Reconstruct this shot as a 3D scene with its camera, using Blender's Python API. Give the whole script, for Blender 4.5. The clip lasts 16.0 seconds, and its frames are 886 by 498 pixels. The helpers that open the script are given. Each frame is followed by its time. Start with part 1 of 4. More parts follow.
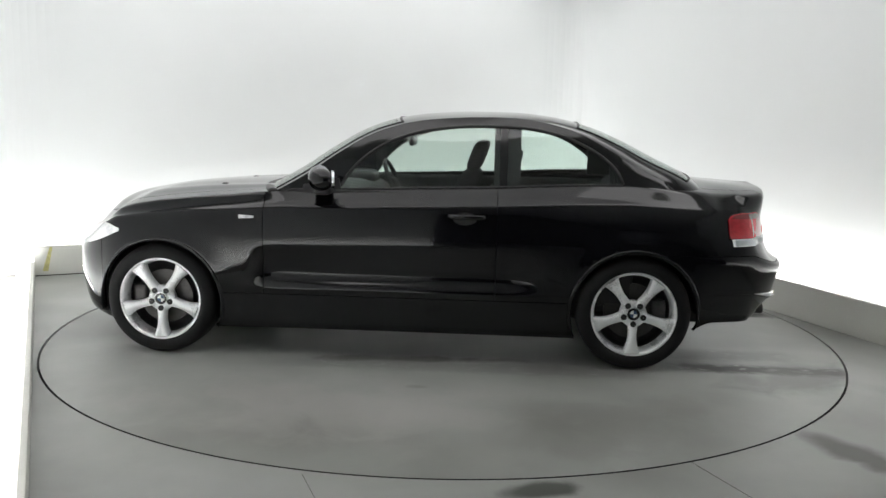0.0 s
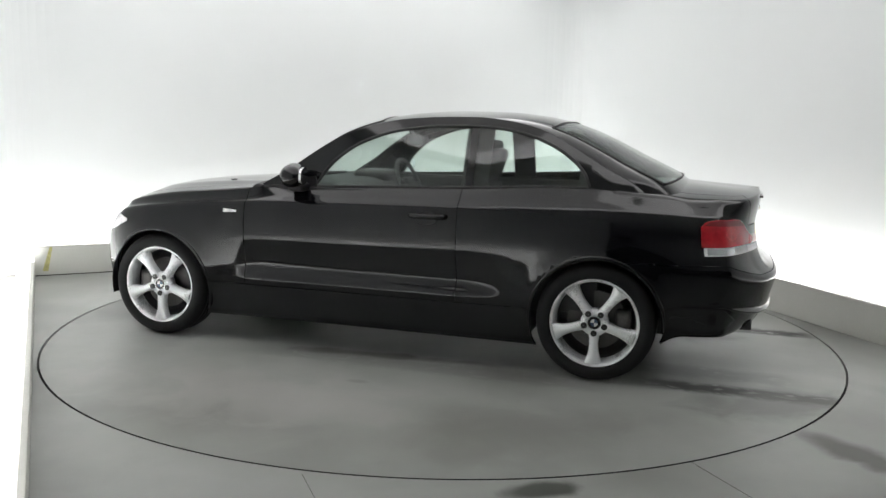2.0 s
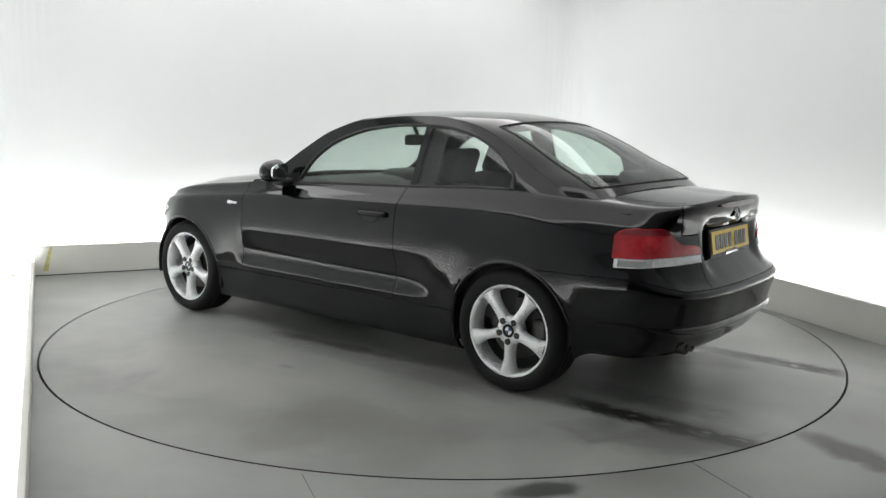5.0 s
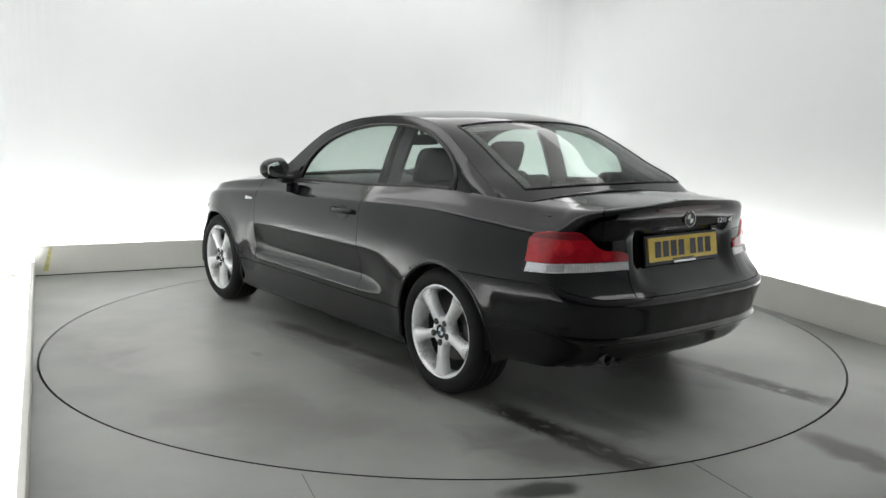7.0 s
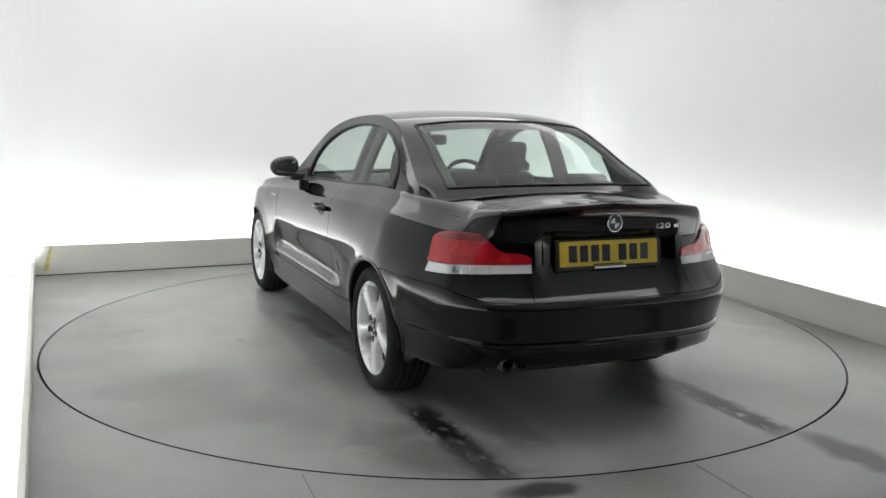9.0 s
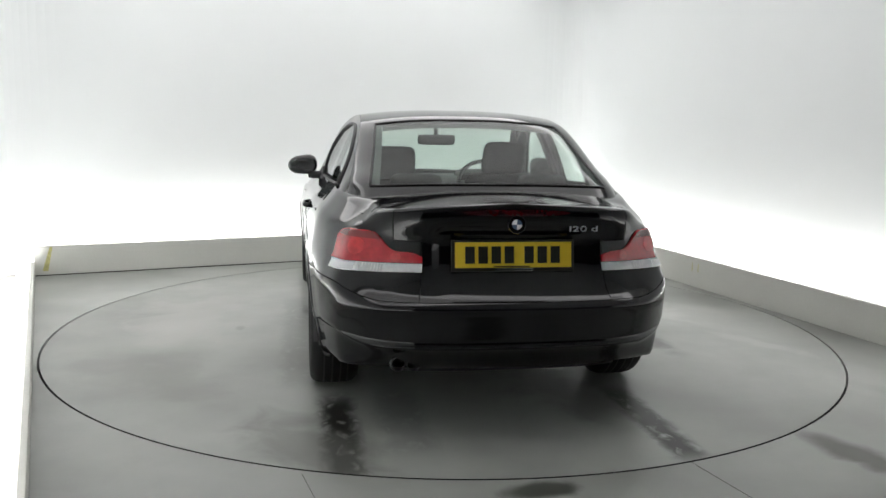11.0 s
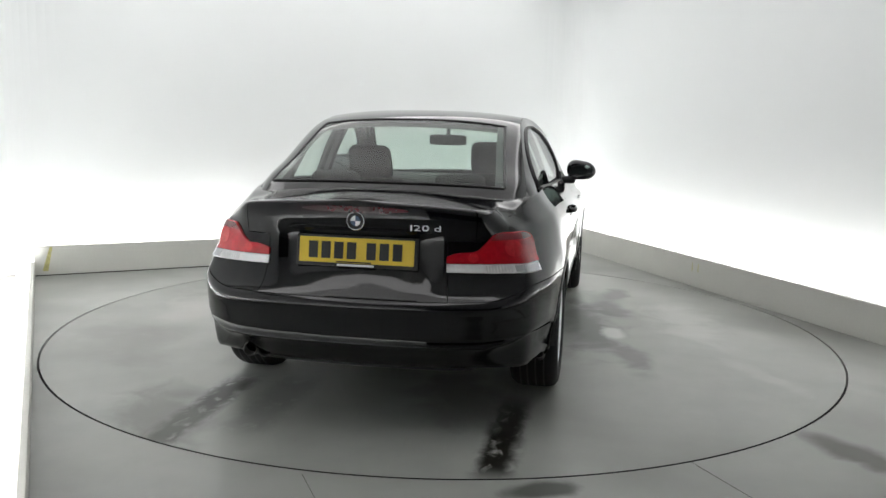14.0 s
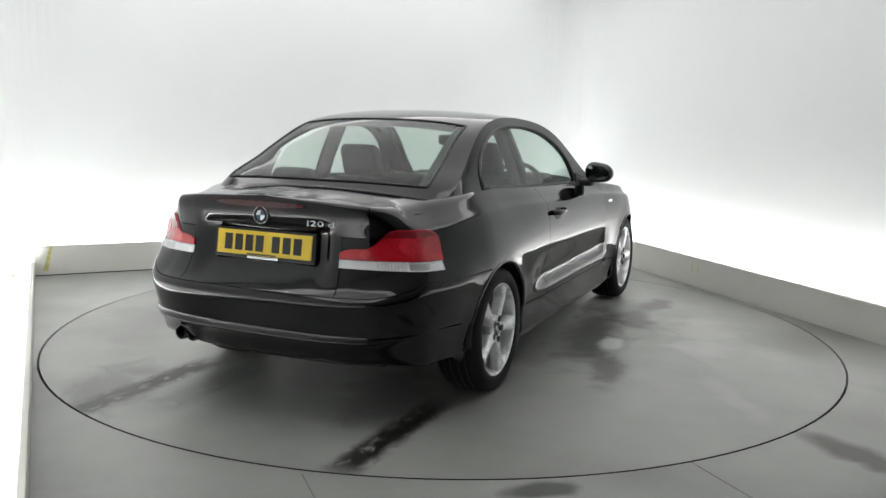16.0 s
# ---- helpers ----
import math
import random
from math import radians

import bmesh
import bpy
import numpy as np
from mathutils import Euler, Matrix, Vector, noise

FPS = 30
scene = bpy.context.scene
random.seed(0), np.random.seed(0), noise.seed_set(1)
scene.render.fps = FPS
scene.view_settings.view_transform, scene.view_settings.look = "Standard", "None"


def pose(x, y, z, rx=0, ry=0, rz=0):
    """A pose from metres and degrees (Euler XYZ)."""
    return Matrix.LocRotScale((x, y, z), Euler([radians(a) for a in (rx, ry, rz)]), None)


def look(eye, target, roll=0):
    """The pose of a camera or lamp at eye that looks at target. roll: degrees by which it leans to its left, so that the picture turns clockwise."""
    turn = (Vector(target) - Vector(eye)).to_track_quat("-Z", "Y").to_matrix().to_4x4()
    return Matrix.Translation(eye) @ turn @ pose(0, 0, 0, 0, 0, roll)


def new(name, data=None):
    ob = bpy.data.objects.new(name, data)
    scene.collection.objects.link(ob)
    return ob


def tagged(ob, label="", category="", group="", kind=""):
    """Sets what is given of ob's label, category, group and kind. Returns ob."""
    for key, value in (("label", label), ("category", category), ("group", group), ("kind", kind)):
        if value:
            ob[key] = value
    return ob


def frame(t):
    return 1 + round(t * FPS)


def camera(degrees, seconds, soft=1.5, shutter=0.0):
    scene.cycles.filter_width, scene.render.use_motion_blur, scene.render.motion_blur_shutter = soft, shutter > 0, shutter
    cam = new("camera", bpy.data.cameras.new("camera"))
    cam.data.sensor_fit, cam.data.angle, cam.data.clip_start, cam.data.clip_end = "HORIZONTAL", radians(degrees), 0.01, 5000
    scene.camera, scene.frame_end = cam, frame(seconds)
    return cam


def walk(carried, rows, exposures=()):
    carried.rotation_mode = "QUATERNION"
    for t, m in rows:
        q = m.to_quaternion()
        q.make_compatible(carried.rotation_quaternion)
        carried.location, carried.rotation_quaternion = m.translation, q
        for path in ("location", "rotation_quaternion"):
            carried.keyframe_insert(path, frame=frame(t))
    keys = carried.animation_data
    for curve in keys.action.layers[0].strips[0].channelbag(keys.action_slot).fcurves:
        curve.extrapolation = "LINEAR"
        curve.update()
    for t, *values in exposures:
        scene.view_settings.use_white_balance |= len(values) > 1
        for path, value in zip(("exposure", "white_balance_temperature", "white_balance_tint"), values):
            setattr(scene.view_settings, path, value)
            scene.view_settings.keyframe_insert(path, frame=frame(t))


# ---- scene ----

# ---- camera ----
cam = camera(55.2, 16.0, soft=1.5)
EYE = (0.0, -5.501, 1.361)
TILT, PAN, ROLL = radians(8.751), radians(-0.119), 1.162
AIM = (EYE[0] + math.sin(PAN) * math.cos(TILT), EYE[1] + math.cos(PAN) * math.cos(TILT), EYE[2] - math.sin(TILT))
SHOT = look(EYE, AIM, ROLL)
walk(cam, [(0.0, SHOT), (16.0, SHOT)], exposures=[(0.0, 0.0), (16.0, 0.0)])

# ---- light ----
world = bpy.data.worlds.new("world")
world.use_nodes = True
world.node_tree.nodes["Background"].inputs[0].default_value = (0.9, 0.95, 1.0, 1)
world.node_tree.nodes["Background"].inputs[1].default_value = 0.02
scene.world = world
STRIP_GLOW = 21.0
RING_GLOW = 2.1
CENTRE_GLOW = 0.66


# ---- materials ----
def mat(name, color, rough=0.5, metal=0.0, vary=0.12, scale=3.0, fine=60.0, bump=0.0, coat=0.0, rough_vary=0.1, spec=0.5, detail=5):
    """A principled surface whose colour and gloss vary at two scales."""
    m = bpy.data.materials.new(name)
    m.use_nodes = True
    nt = m.node_tree
    b = nt.nodes["Principled BSDF"]
    b.inputs["Metallic"].default_value = metal
    b.inputs["Coat Weight"].default_value = coat
    b.inputs["Coat Roughness"].default_value = 0.03
    b.inputs["Specular IOR Level"].default_value = spec
    co = nt.nodes.new("ShaderNodeTexCoord")
    big = nt.nodes.new("ShaderNodeTexNoise")
    big.inputs["Scale"].default_value, big.inputs["Detail"].default_value = scale, detail
    small = nt.nodes.new("ShaderNodeTexNoise")
    small.inputs["Scale"].default_value, small.inputs["Detail"].default_value = fine, 3
    mix = nt.nodes.new("ShaderNodeMath")
    mix.operation = "MULTIPLY_ADD"
    mix.inputs[1].default_value = 0.35
    add = nt.nodes.new("ShaderNodeMath")
    add.operation = "MULTIPLY"
    add.inputs[1].default_value = 0.65
    for n in (big, small):
        nt.links.new(co.outputs["Object"], n.inputs["Vector"])
    nt.links.new(big.outputs["Fac"], add.inputs[0])
    nt.links.new(small.outputs["Fac"], mix.inputs[0])
    nt.links.new(add.outputs[0], mix.inputs[2])
    ramp = nt.nodes.new("ShaderNodeValToRGB")
    lo = [max(0, c * (1 - vary)) for c in color]
    hi = [min(1, c * (1 + vary)) for c in color]
    ramp.color_ramp.elements[0].position, ramp.color_ramp.elements[0].color = 0.3, (*lo, 1)
    ramp.color_ramp.elements[1].position, ramp.color_ramp.elements[1].color = 0.7, (*hi, 1)
    nt.links.new(mix.outputs[0], ramp.inputs["Fac"])
    nt.links.new(ramp.outputs["Color"], b.inputs["Base Color"])
    rr = nt.nodes.new("ShaderNodeMapRange")
    rr.inputs["From Min"].default_value, rr.inputs["From Max"].default_value = 0.3, 0.7
    rr.inputs["To Min"].default_value = max(0.0, rough * (1 - rough_vary))
    rr.inputs["To Max"].default_value = min(1.0, rough * (1 + rough_vary))
    nt.links.new(mix.outputs[0], rr.inputs["Value"])
    nt.links.new(rr.outputs["Result"], b.inputs["Roughness"])
    if bump:
        bp = nt.nodes.new("ShaderNodeBump")
        bp.inputs["Strength"].default_value, bp.inputs["Distance"].default_value = bump, 0.002
        nt.links.new(small.outputs["Fac"], bp.inputs["Height"])
        nt.links.new(bp.outputs["Normal"], b.inputs["Normal"])
    return m


def glow(name, color, strength):
    m = bpy.data.materials.new(name)
    m.use_nodes = True
    b = m.node_tree.nodes["Principled BSDF"]
    b.inputs["Base Color"].default_value = (*color, 1)
    b.inputs["Emission Color"].default_value = (*color, 1)
    b.inputs["Emission Strength"].default_value = strength
    return m


M_WALL = mat("white_fabric_wall", (0.80, 0.82, 0.82), 0.9, vary=0.02, scale=0.8, fine=300, bump=0.05)
M_PLINTH = mat("painted_board", (0.62, 0.62, 0.58), 0.6, vary=0.06, scale=2.0, fine=90, bump=0.05)
M_CEIL = mat("ceiling_paint", (0.5, 0.51, 0.51), 0.9, vary=0.02)
M_DARK = mat("dark_wall_paint", (0.045, 0.047, 0.05), 0.8, vary=0.2)
M_STRIP = glow("strip_light", (1.0, 0.99, 0.99), STRIP_GLOW)
M_PANEL = glow("ceiling_light_strip", (1.0, 0.99, 0.99), RING_GLOW)
M_CENTRE = glow("ceiling_fill_centre", (1.0, 0.99, 0.99), CENTRE_GLOW)
M_JOINT = mat("joint_dirt", (0.10, 0.10, 0.09), 0.7)
# near-black colour stands in for the shade inside gaps
M_GAP = mat("gap_black", (0.012, 0.012, 0.011), 0.9)


# ---- building tools ----
def link(name, bm, material, parent=None, label="", smooth=False):
    me = bpy.data.meshes.new(name)
    bmesh.ops.recalc_face_normals(bm, faces=bm.faces)
    bm.to_mesh(me)
    bm.free()
    if smooth:
        me.polygons.foreach_set("use_smooth", [True] * len(me.polygons))
    for m in (material if isinstance(material, (list, tuple)) else [material]):
        me.materials.append(m)
    ob = new(name, me)
    if parent:
        ob.parent = parent
    if label:
        tagged(ob, label)
    return ob


part = link


def add_box(bm, lo, hi, bevel=0.0, m=None):
    c = [(a + b) / 2 for a, b in zip(lo, hi)]
    s = [b - a for a, b in zip(lo, hi)]
    r = bmesh.ops.create_cube(bm, size=1, matrix=Matrix.LocRotScale(c, None, s))
    vs = r["verts"]
    if bevel:
        es = list({e for v in vs for e in v.link_edges})
        out = bmesh.ops.bevel(bm, geom=es, offset=bevel, segments=2, affect="EDGES", profile=0.6)
        vs = list({v for f in out["faces"] for v in f.verts} | {v for v in vs if v.is_valid})
    if m is not None:
        bmesh.ops.transform(bm, matrix=m, verts=list({v for v in vs if v.is_valid}))
    return vs


def board(bm, a, b, z0, z1, depth, inset=0.0, bevel=0.006):
    """An upright board from a to b, its face on the line a-b, going back to the left of a->b."""
    a, b = Vector(a), Vector(b)
    d = (b - a)
    ln = d.length
    ang = math.atan2(d.y, d.x)
    m = Matrix.Translation((a.x, a.y, 0)) @ Matrix.Rotation(ang, 4, "Z")
    add_box(bm, (0, inset, z0), (ln, inset + depth, z1), bevel, m)


# ---- the studio ----
TURN_R = 2.432
C_LEFT, C_RIGHT = Vector((-3.39, 1.39)), Vector((1.325, 3.686))
LEFT_END, RIGHT_END = C_LEFT + 7.0 * Vector((0.4295, -0.903)), C_RIGHT + 9.4 * Vector((0.342, -0.940))
PLINTH_H = 0.25
CEIL_H = 3.1


def ring(bm, r0, r1, z, n=160, m=None):
    vs = [[bm.verts.new((r * math.cos(2 * math.pi * i / n), r * math.sin(2 * math.pi * i / n), z)) for i in range(n)] for r in (r0, r1)]
    for i in range(n):
        j = (i + 1) % n
        bm.faces.new((vs[0][i], vs[0][j], vs[1][j], vs[1][i]))
    return vs


def floor_material(name, streaks=(), blots=()):
    """Grey painted concrete, scuffed and damp in patches; streaks: wet tyre tracks and fainter dark bands (x from, x
    to, y, half width, depth).
    """
    m = mat(name, (0.325, 0.335, 0.315), 0.36, vary=0.16, scale=0.9, fine=4.5, bump=0.0, rough_vary=0.0, detail=3, spec=0.33)
    nt = m.node_tree
    b = nt.nodes["Principled BSDF"]
    co = next(n for n in nt.nodes if n.type == "TEX_COORD")
    out = b.inputs["Base Color"].links[0].from_socket

    def math_node(op, x, y=None):
        n = nt.nodes.new("ShaderNodeMath")
        n.operation = op
        for i, v in enumerate((x, y)):
            if v is None:
                continue
            if isinstance(v, (int, float)):
                n.inputs[i].default_value = v
            else:
                nt.links.new(v, n.inputs[i])
        return n.outputs[0]

    def ramp(x, lo, hi, top=1.0):
        mr = nt.nodes.new("ShaderNodeMapRange")
        mr.interpolation_type = "SMOOTHSTEP"
        mr.inputs["From Min"].default_value, mr.inputs["From Max"].default_value = lo, hi
        mr.inputs["To Max"].default_value = top
        nt.links.new(x, mr.inputs["Value"])
        return mr.outputs["Result"]

    def noise_at(scale, loc, detail, twist=0.0):
        mp = nt.nodes.new("ShaderNodeMapping")
        mp.inputs["Scale"].default_value, mp.inputs["Location"].default_value = scale, loc
        nz = nt.nodes.new("ShaderNodeTexNoise")
        nz.inputs["Scale"].default_value, nz.inputs["Detail"].default_value, nz.inputs["Distortion"].default_value = 1.0, detail, twist
        nt.links.new(co.outputs["Object"], mp.inputs["Vector"])
        nt.links.new(mp.outputs["Vector"], nz.inputs["Vector"])
        return nz.outputs["Fac"]

    def tint(fac, color, source):
        mx = nt.nodes.new("ShaderNodeMix")
        mx.data_type = "RGBA"
        mx.inputs[7].default_value = (*color, 1)
        nt.links.new(fac, mx.inputs[0])
        nt.links.new(source, mx.inputs[6])
        return mx.outputs[2]
    damp = ramp(noise_at((0.75, 0.95, 1), (3.1, 5.4, 0), 1.0, 0.3), 0.40, 0.75, 0.75)
    out = tint(damp, (0.15, 0.152, 0.135), out)
    out = tint(ramp(noise_at((1.6, 0.7, 1), (9.0, 2.0, 0), 1.5, 0.5), 0.45, 0.80, 0.45), (0.36, 0.37, 0.345), out)
    if streaks:
        sep = nt.nodes.new("ShaderNodeSeparateXYZ")
        nt.links.new(co.outputs["Object"], sep.inputs[0])
        ragged = noise_at((9.0, 14.0, 1), (0, 0, 0), 5.0, 0.6)
        wet = None
        for x0, x1, y, half, deep in streaks:
            off = math_node("ABSOLUTE", math_node("SUBTRACT", sep.outputs[1], y))
            off = math_node("ADD", off, math_node("MULTIPLY", math_node("SUBTRACT", ragged, 0.5), half * 1.6))
            side = ramp(math_node("SUBTRACT", half * 1.5, off), 0.0, half, deep)
            ends = math_node("MULTIPLY", ramp(sep.outputs[0], x0 - 0.12, x0 + 0.10), ramp(math_node("MULTIPLY", sep.outputs[0], -1.0), -x1 - 0.15, -x1 + 0.15))
            one = math_node("MULTIPLY", side, ends)
            one = math_node("MULTIPLY", one, ramp(ragged, 0.24, 0.46))
            wet = one if wet is None else math_node("MAXIMUM", wet, one)
        out = tint(wet, (0.014, 0.013, 0.010), out)
    wisps = noise_at((3.2, 3.2, 1), (4.0, 1.0, 0), 4.0, 0.6) if blots else None
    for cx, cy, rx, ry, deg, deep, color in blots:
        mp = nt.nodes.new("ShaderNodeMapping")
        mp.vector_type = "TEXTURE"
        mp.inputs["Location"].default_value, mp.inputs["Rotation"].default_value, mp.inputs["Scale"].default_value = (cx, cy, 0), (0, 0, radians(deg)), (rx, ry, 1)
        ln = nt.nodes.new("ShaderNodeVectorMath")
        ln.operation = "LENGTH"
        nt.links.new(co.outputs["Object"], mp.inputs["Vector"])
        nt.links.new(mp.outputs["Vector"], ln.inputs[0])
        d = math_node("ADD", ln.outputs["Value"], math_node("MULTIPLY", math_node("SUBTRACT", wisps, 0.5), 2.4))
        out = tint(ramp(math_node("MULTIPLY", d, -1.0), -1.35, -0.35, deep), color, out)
    nt.links.new(out, b.inputs["Base Color"])
    return m


def studio():
    # floor sheet with the round opening of the turntable
    bm = bmesh.new()
    n = 160
    inner, outer = ring(bm, TURN_R + 0.012, 2.60, 0.0, n)
    far = [bm.verts.new((9.5 * math.cos(2 * math.pi * i / n), 9.5 * math.sin(2 * math.pi * i / n), 0)) for i in range(n)]
    low = [bm.verts.new((v.co.x, v.co.y, -0.09)) for v in inner]
    for i in range(n):
        j = (i + 1) % n
        bm.faces.new((outer[i], outer[j], far[j], far[i]))
        bm.faces.new((low[i], low[j], inner[j], inner[i]))
    # last blot darkens the floor along the foot of the right plinth
    tagged(link("floor", bm, floor_material("floor_paint", blots=[(1.74, -2.05, 0.34, 0.09, -66, 0.85, (0.050, 0.046, 0.036)), (0.38, -2.52, 0.16, 0.06, 20, 0.95, (0.055, 0.058, 0.048)), (2.3, -0.9, 0.5, 0.25, -60, 0.4, (0.42, 0.43, 0.41)), (-1.0, -2.6, 0.5, 0.2, 10, 0.35, (0.37, 0.38, 0.365)), (2.15, 1.5, 0.9, 0.12, -70, 0.45, (0.14, 0.135, 0.115))])), "grey painted concrete floor, scuffed, with damp and darker patches", "floor", kind="structure")
    bm = bmesh.new()
    ring(bm, 0.5, TURN_R + 0.05, -0.085, n)
    tagged(link("pit", bm, M_GAP), "dark pit under the turntable's edge", "pit", kind="structure")

    # plinths in front of the light troughs
    for nm, a, b in (("plinth_back", C_LEFT, C_RIGHT), ("plinth_right", C_RIGHT, RIGHT_END), ("plinth_left", LEFT_END, C_LEFT)):
        bm = bmesh.new()
        board(bm, a, b, 0.007 if nm == "plinth_back" else 0, 0.12 if nm == "plinth_left" else PLINTH_H, 0.03)
        tagged(link(nm, bm, M_PLINTH), "low off-white painted plinth board along the wall", "plinth", kind="structure")
        if nm == "plinth_back":
            # black strip put in as the shadow line at the plinth's foot
            bm = bmesh.new()
            board(bm, a, b, 0, 0.007, 0.02, inset=0.006, bevel=0)
            tagged(link("plinth_shade", bm, M_GAP), "black strip standing for the shadow joint under the plinth board", "gap", kind="structure")

    for a, b in (((1.02, -2.22), (1.42, -3.2)), ((-0.53, -2.42), (-0.22, -3.2))):
        bm = bmesh.new()
        d = (Vector(b) - Vector(a)).normalized()
        nn = Vector((-d.y, d.x)) * 0.0012
        top = [bm.verts.new((v.x, v.y, 0.0012)) for v in (Vector(a) - nn, Vector(b) - nn, Vector(b) + nn, Vector(a) + nn)]
        low = [bm.verts.new((v.co.x, v.co.y, -0.004)) for v in top]
        bm.faces.new(top)
        for i in range(4):
            bm.faces.new((low[i], low[(i + 1) % 4], top[(i + 1) % 4], top[i]))
        tagged(link("floor_joint", bm, M_JOINT), "thin dark joint in the floor", "floor joint", kind="structure")
    stain = mat("yellow_stain", (0.50, 0.47, 0.20), 0.6, vary=0.2, scale=30)
    for a, t, l, h in ((C_LEFT + Vector((0.04, 0.02)), (0.90, 0.44), 0.10, 0.2), (C_RIGHT + 2.24 * Vector((0.342, -0.940)), (0.342, -0.940), 0.03, 0.07), (C_RIGHT + 2.32 * Vector((0.342, -0.940)), (0.342, -0.940), 0.03, 0.07)):
        bm = bmesh.new()
        u = Vector(t).normalized()
        o = Vector((u.y, -u.x)) * 0.0015
        k = 10
        for j in range(k):
            f0, f1 = j / k, (j + 1) / k
            ring4 = []
            for f in (f0, f1):
                c = 0.35 + 0.5 * f if h > 0.1 else 0.5
                for e in (-0.22, 0.22):
                    s = a + u * l * (c + e * (1 - 0.5 * f)) + o
                    ring4.append(bm.verts.new((s.x, s.y, 0.25 - h * (1 - f) - 0.01 if h > 0.1 else 0.13 + h * f)))
            bm.faces.new((ring4[0], ring4[1], ring4[3], ring4[2]))
        tagged(link("paint_stain", bm, stain), "small yellowish stain on the plinth", "stain", kind="structure")

    # cove walls: one bent sheet with rounded corners, set back from the plinths
    back = 0.30
    line = []

    def off(a, b, d):
        t = (b - a).normalized()
        return Vector((-t.y, t.x)) * d
    la, lb = LEFT_END + off(LEFT_END, C_LEFT, back), C_LEFT + off(LEFT_END, C_LEFT, back)
    ba, bb = C_LEFT + off(C_LEFT, C_RIGHT, back), C_RIGHT + off(C_LEFT, C_RIGHT, back)
    ra, rb = C_RIGHT + off(C_RIGHT, RIGHT_END, back), RIGHT_END + off(C_RIGHT, RIGHT_END, back)

    def cross(p, q, r, s):
        d1, d2 = q - p, s - r
        k = ((r - p).x * d2.y - (r - p).y * d2.x) / (d1.x * d2.y - d1.y * d2.x)
        return p + d1 * k
    k1, k2 = cross(la, lb, ba, bb), cross(ba, bb, ra, rb)
    rad = 0.55
    line.append(la)
    for k, p, q in ((k1, la, bb), (k2, ba, rb)):
        s, e = k + (p - k).normalized() * rad, k + (q - k).normalized() * rad
        line += [s * (1 - t) ** 2 + k * 2 * t * (1 - t) + e * t * t for t in [i / 14 for i in range(15)]]
    line.append(rb)
    for nm, z0, z1 in (("wall_cove", 0.0, CEIL_H),):
        bm = bmesh.new()
        th = 0.05
        rows = []
        for i, p in enumerate(line):
            t = (line[min(i + 1, len(line) - 1)] - line[max(i - 1, 0)]).normalized()
            nn = Vector((-t.y, t.x)) * th
            rows.append([bm.verts.new((q.x, q.y, z)) for q, z in ((p, z0), (p, z1), (p + nn, z1), (p + nn, z0))])
        for a, b in zip(rows, rows[1:]):
            for i in range(4):
                j = (i + 1) % 4
                bm.faces.new((a[i], a[j], b[j], b[i]))
        bm.faces.new(rows[0])
        bm.faces.new(rows[-1])
        ob = link(nm, bm, M_WALL, smooth=False)
        tagged(ob, "seamless white cove wall lit from below", "wall", kind="structure")
    # light strips in the troughs
    for a, b in ((C_LEFT, C_RIGHT), (C_RIGHT, RIGHT_END), (LEFT_END, C_LEFT)):
        t = (b - a).normalized()
        bm = bmesh.new()
        low = a is LEFT_END
        board(bm, a + t * 0.05, b - t * 0.05, 0.03 if low else 0.10, 0.07 if low else 0.14, 0.06, inset=0.07, bevel=0)
        tagged(link("light_strip", bm, M_STRIP), "glowing white light strip behind the plinth", "light strip", "light strips behind the plinths")
    # ceiling, out of view, with a ring of lights round an added glowing centre
    bm = bmesh.new()
    add_box(bm, (-7, -9.0, CEIL_H), (8, 6.5, CEIL_H + 0.1))
    tagged(link("ceiling", bm, M_CEIL), "plain white ceiling", "ceiling", kind="structure")
    lamp = new("ceiling_light")
    tagged(lamp, "large square ring of white ceiling lights in a frame", "ceiling light")
    lamp.matrix_basis = Matrix.Translation((-0.2, 0.35, CEIL_H - 0.06)) @ Matrix.Rotation(radians(24), 4, "Z")
    hw, hd = 2.35, 2.55
    for lo, hi in (((-hw, -hd, 0), (hw, -hd + 0.06, 0.06)), ((-hw, hd - 0.06, 0), (hw, hd, 0.06)), ((-hw, -hd + 0.06, 0), (-hw + 0.06, hd - 0.06, 0.06)), ((hw - 0.06, -hd + 0.06, 0), (hw, hd - 0.06, 0.06))):
        bm = bmesh.new()
        add_box(bm, lo, hi)
        part("frame", bm, M_PLINTH, lamp)
    wide = 0.42
    for lo, hi in (((-hw + 0.06, -hd + 0.06), (hw - 0.06, -hd + wide)), ((-hw + 0.06, hd - wide), (hw - 0.06, hd - 0.06)), ((-hw + 0.06, -hd + wide), (-hw + wide, hd - wide)), ((hw - wide, -hd + wide), (hw - 0.06, hd - wide))):
        bm = bmesh.new()
        add_box(bm, (*lo, 0.015), (*hi, 0.035))
        part("diffuser", bm, M_PANEL, lamp)
    # added fill glow, softens the ring's stripes in the car's reflections
    bm = bmesh.new()
    add_box(bm, (-hw + wide, -hd + wide, 0.012), (hw - wide, hd - wide, 0.04))
    part("centre_fill", bm, M_CENTRE, lamp, "added dim fill panel inside the ring of lights")
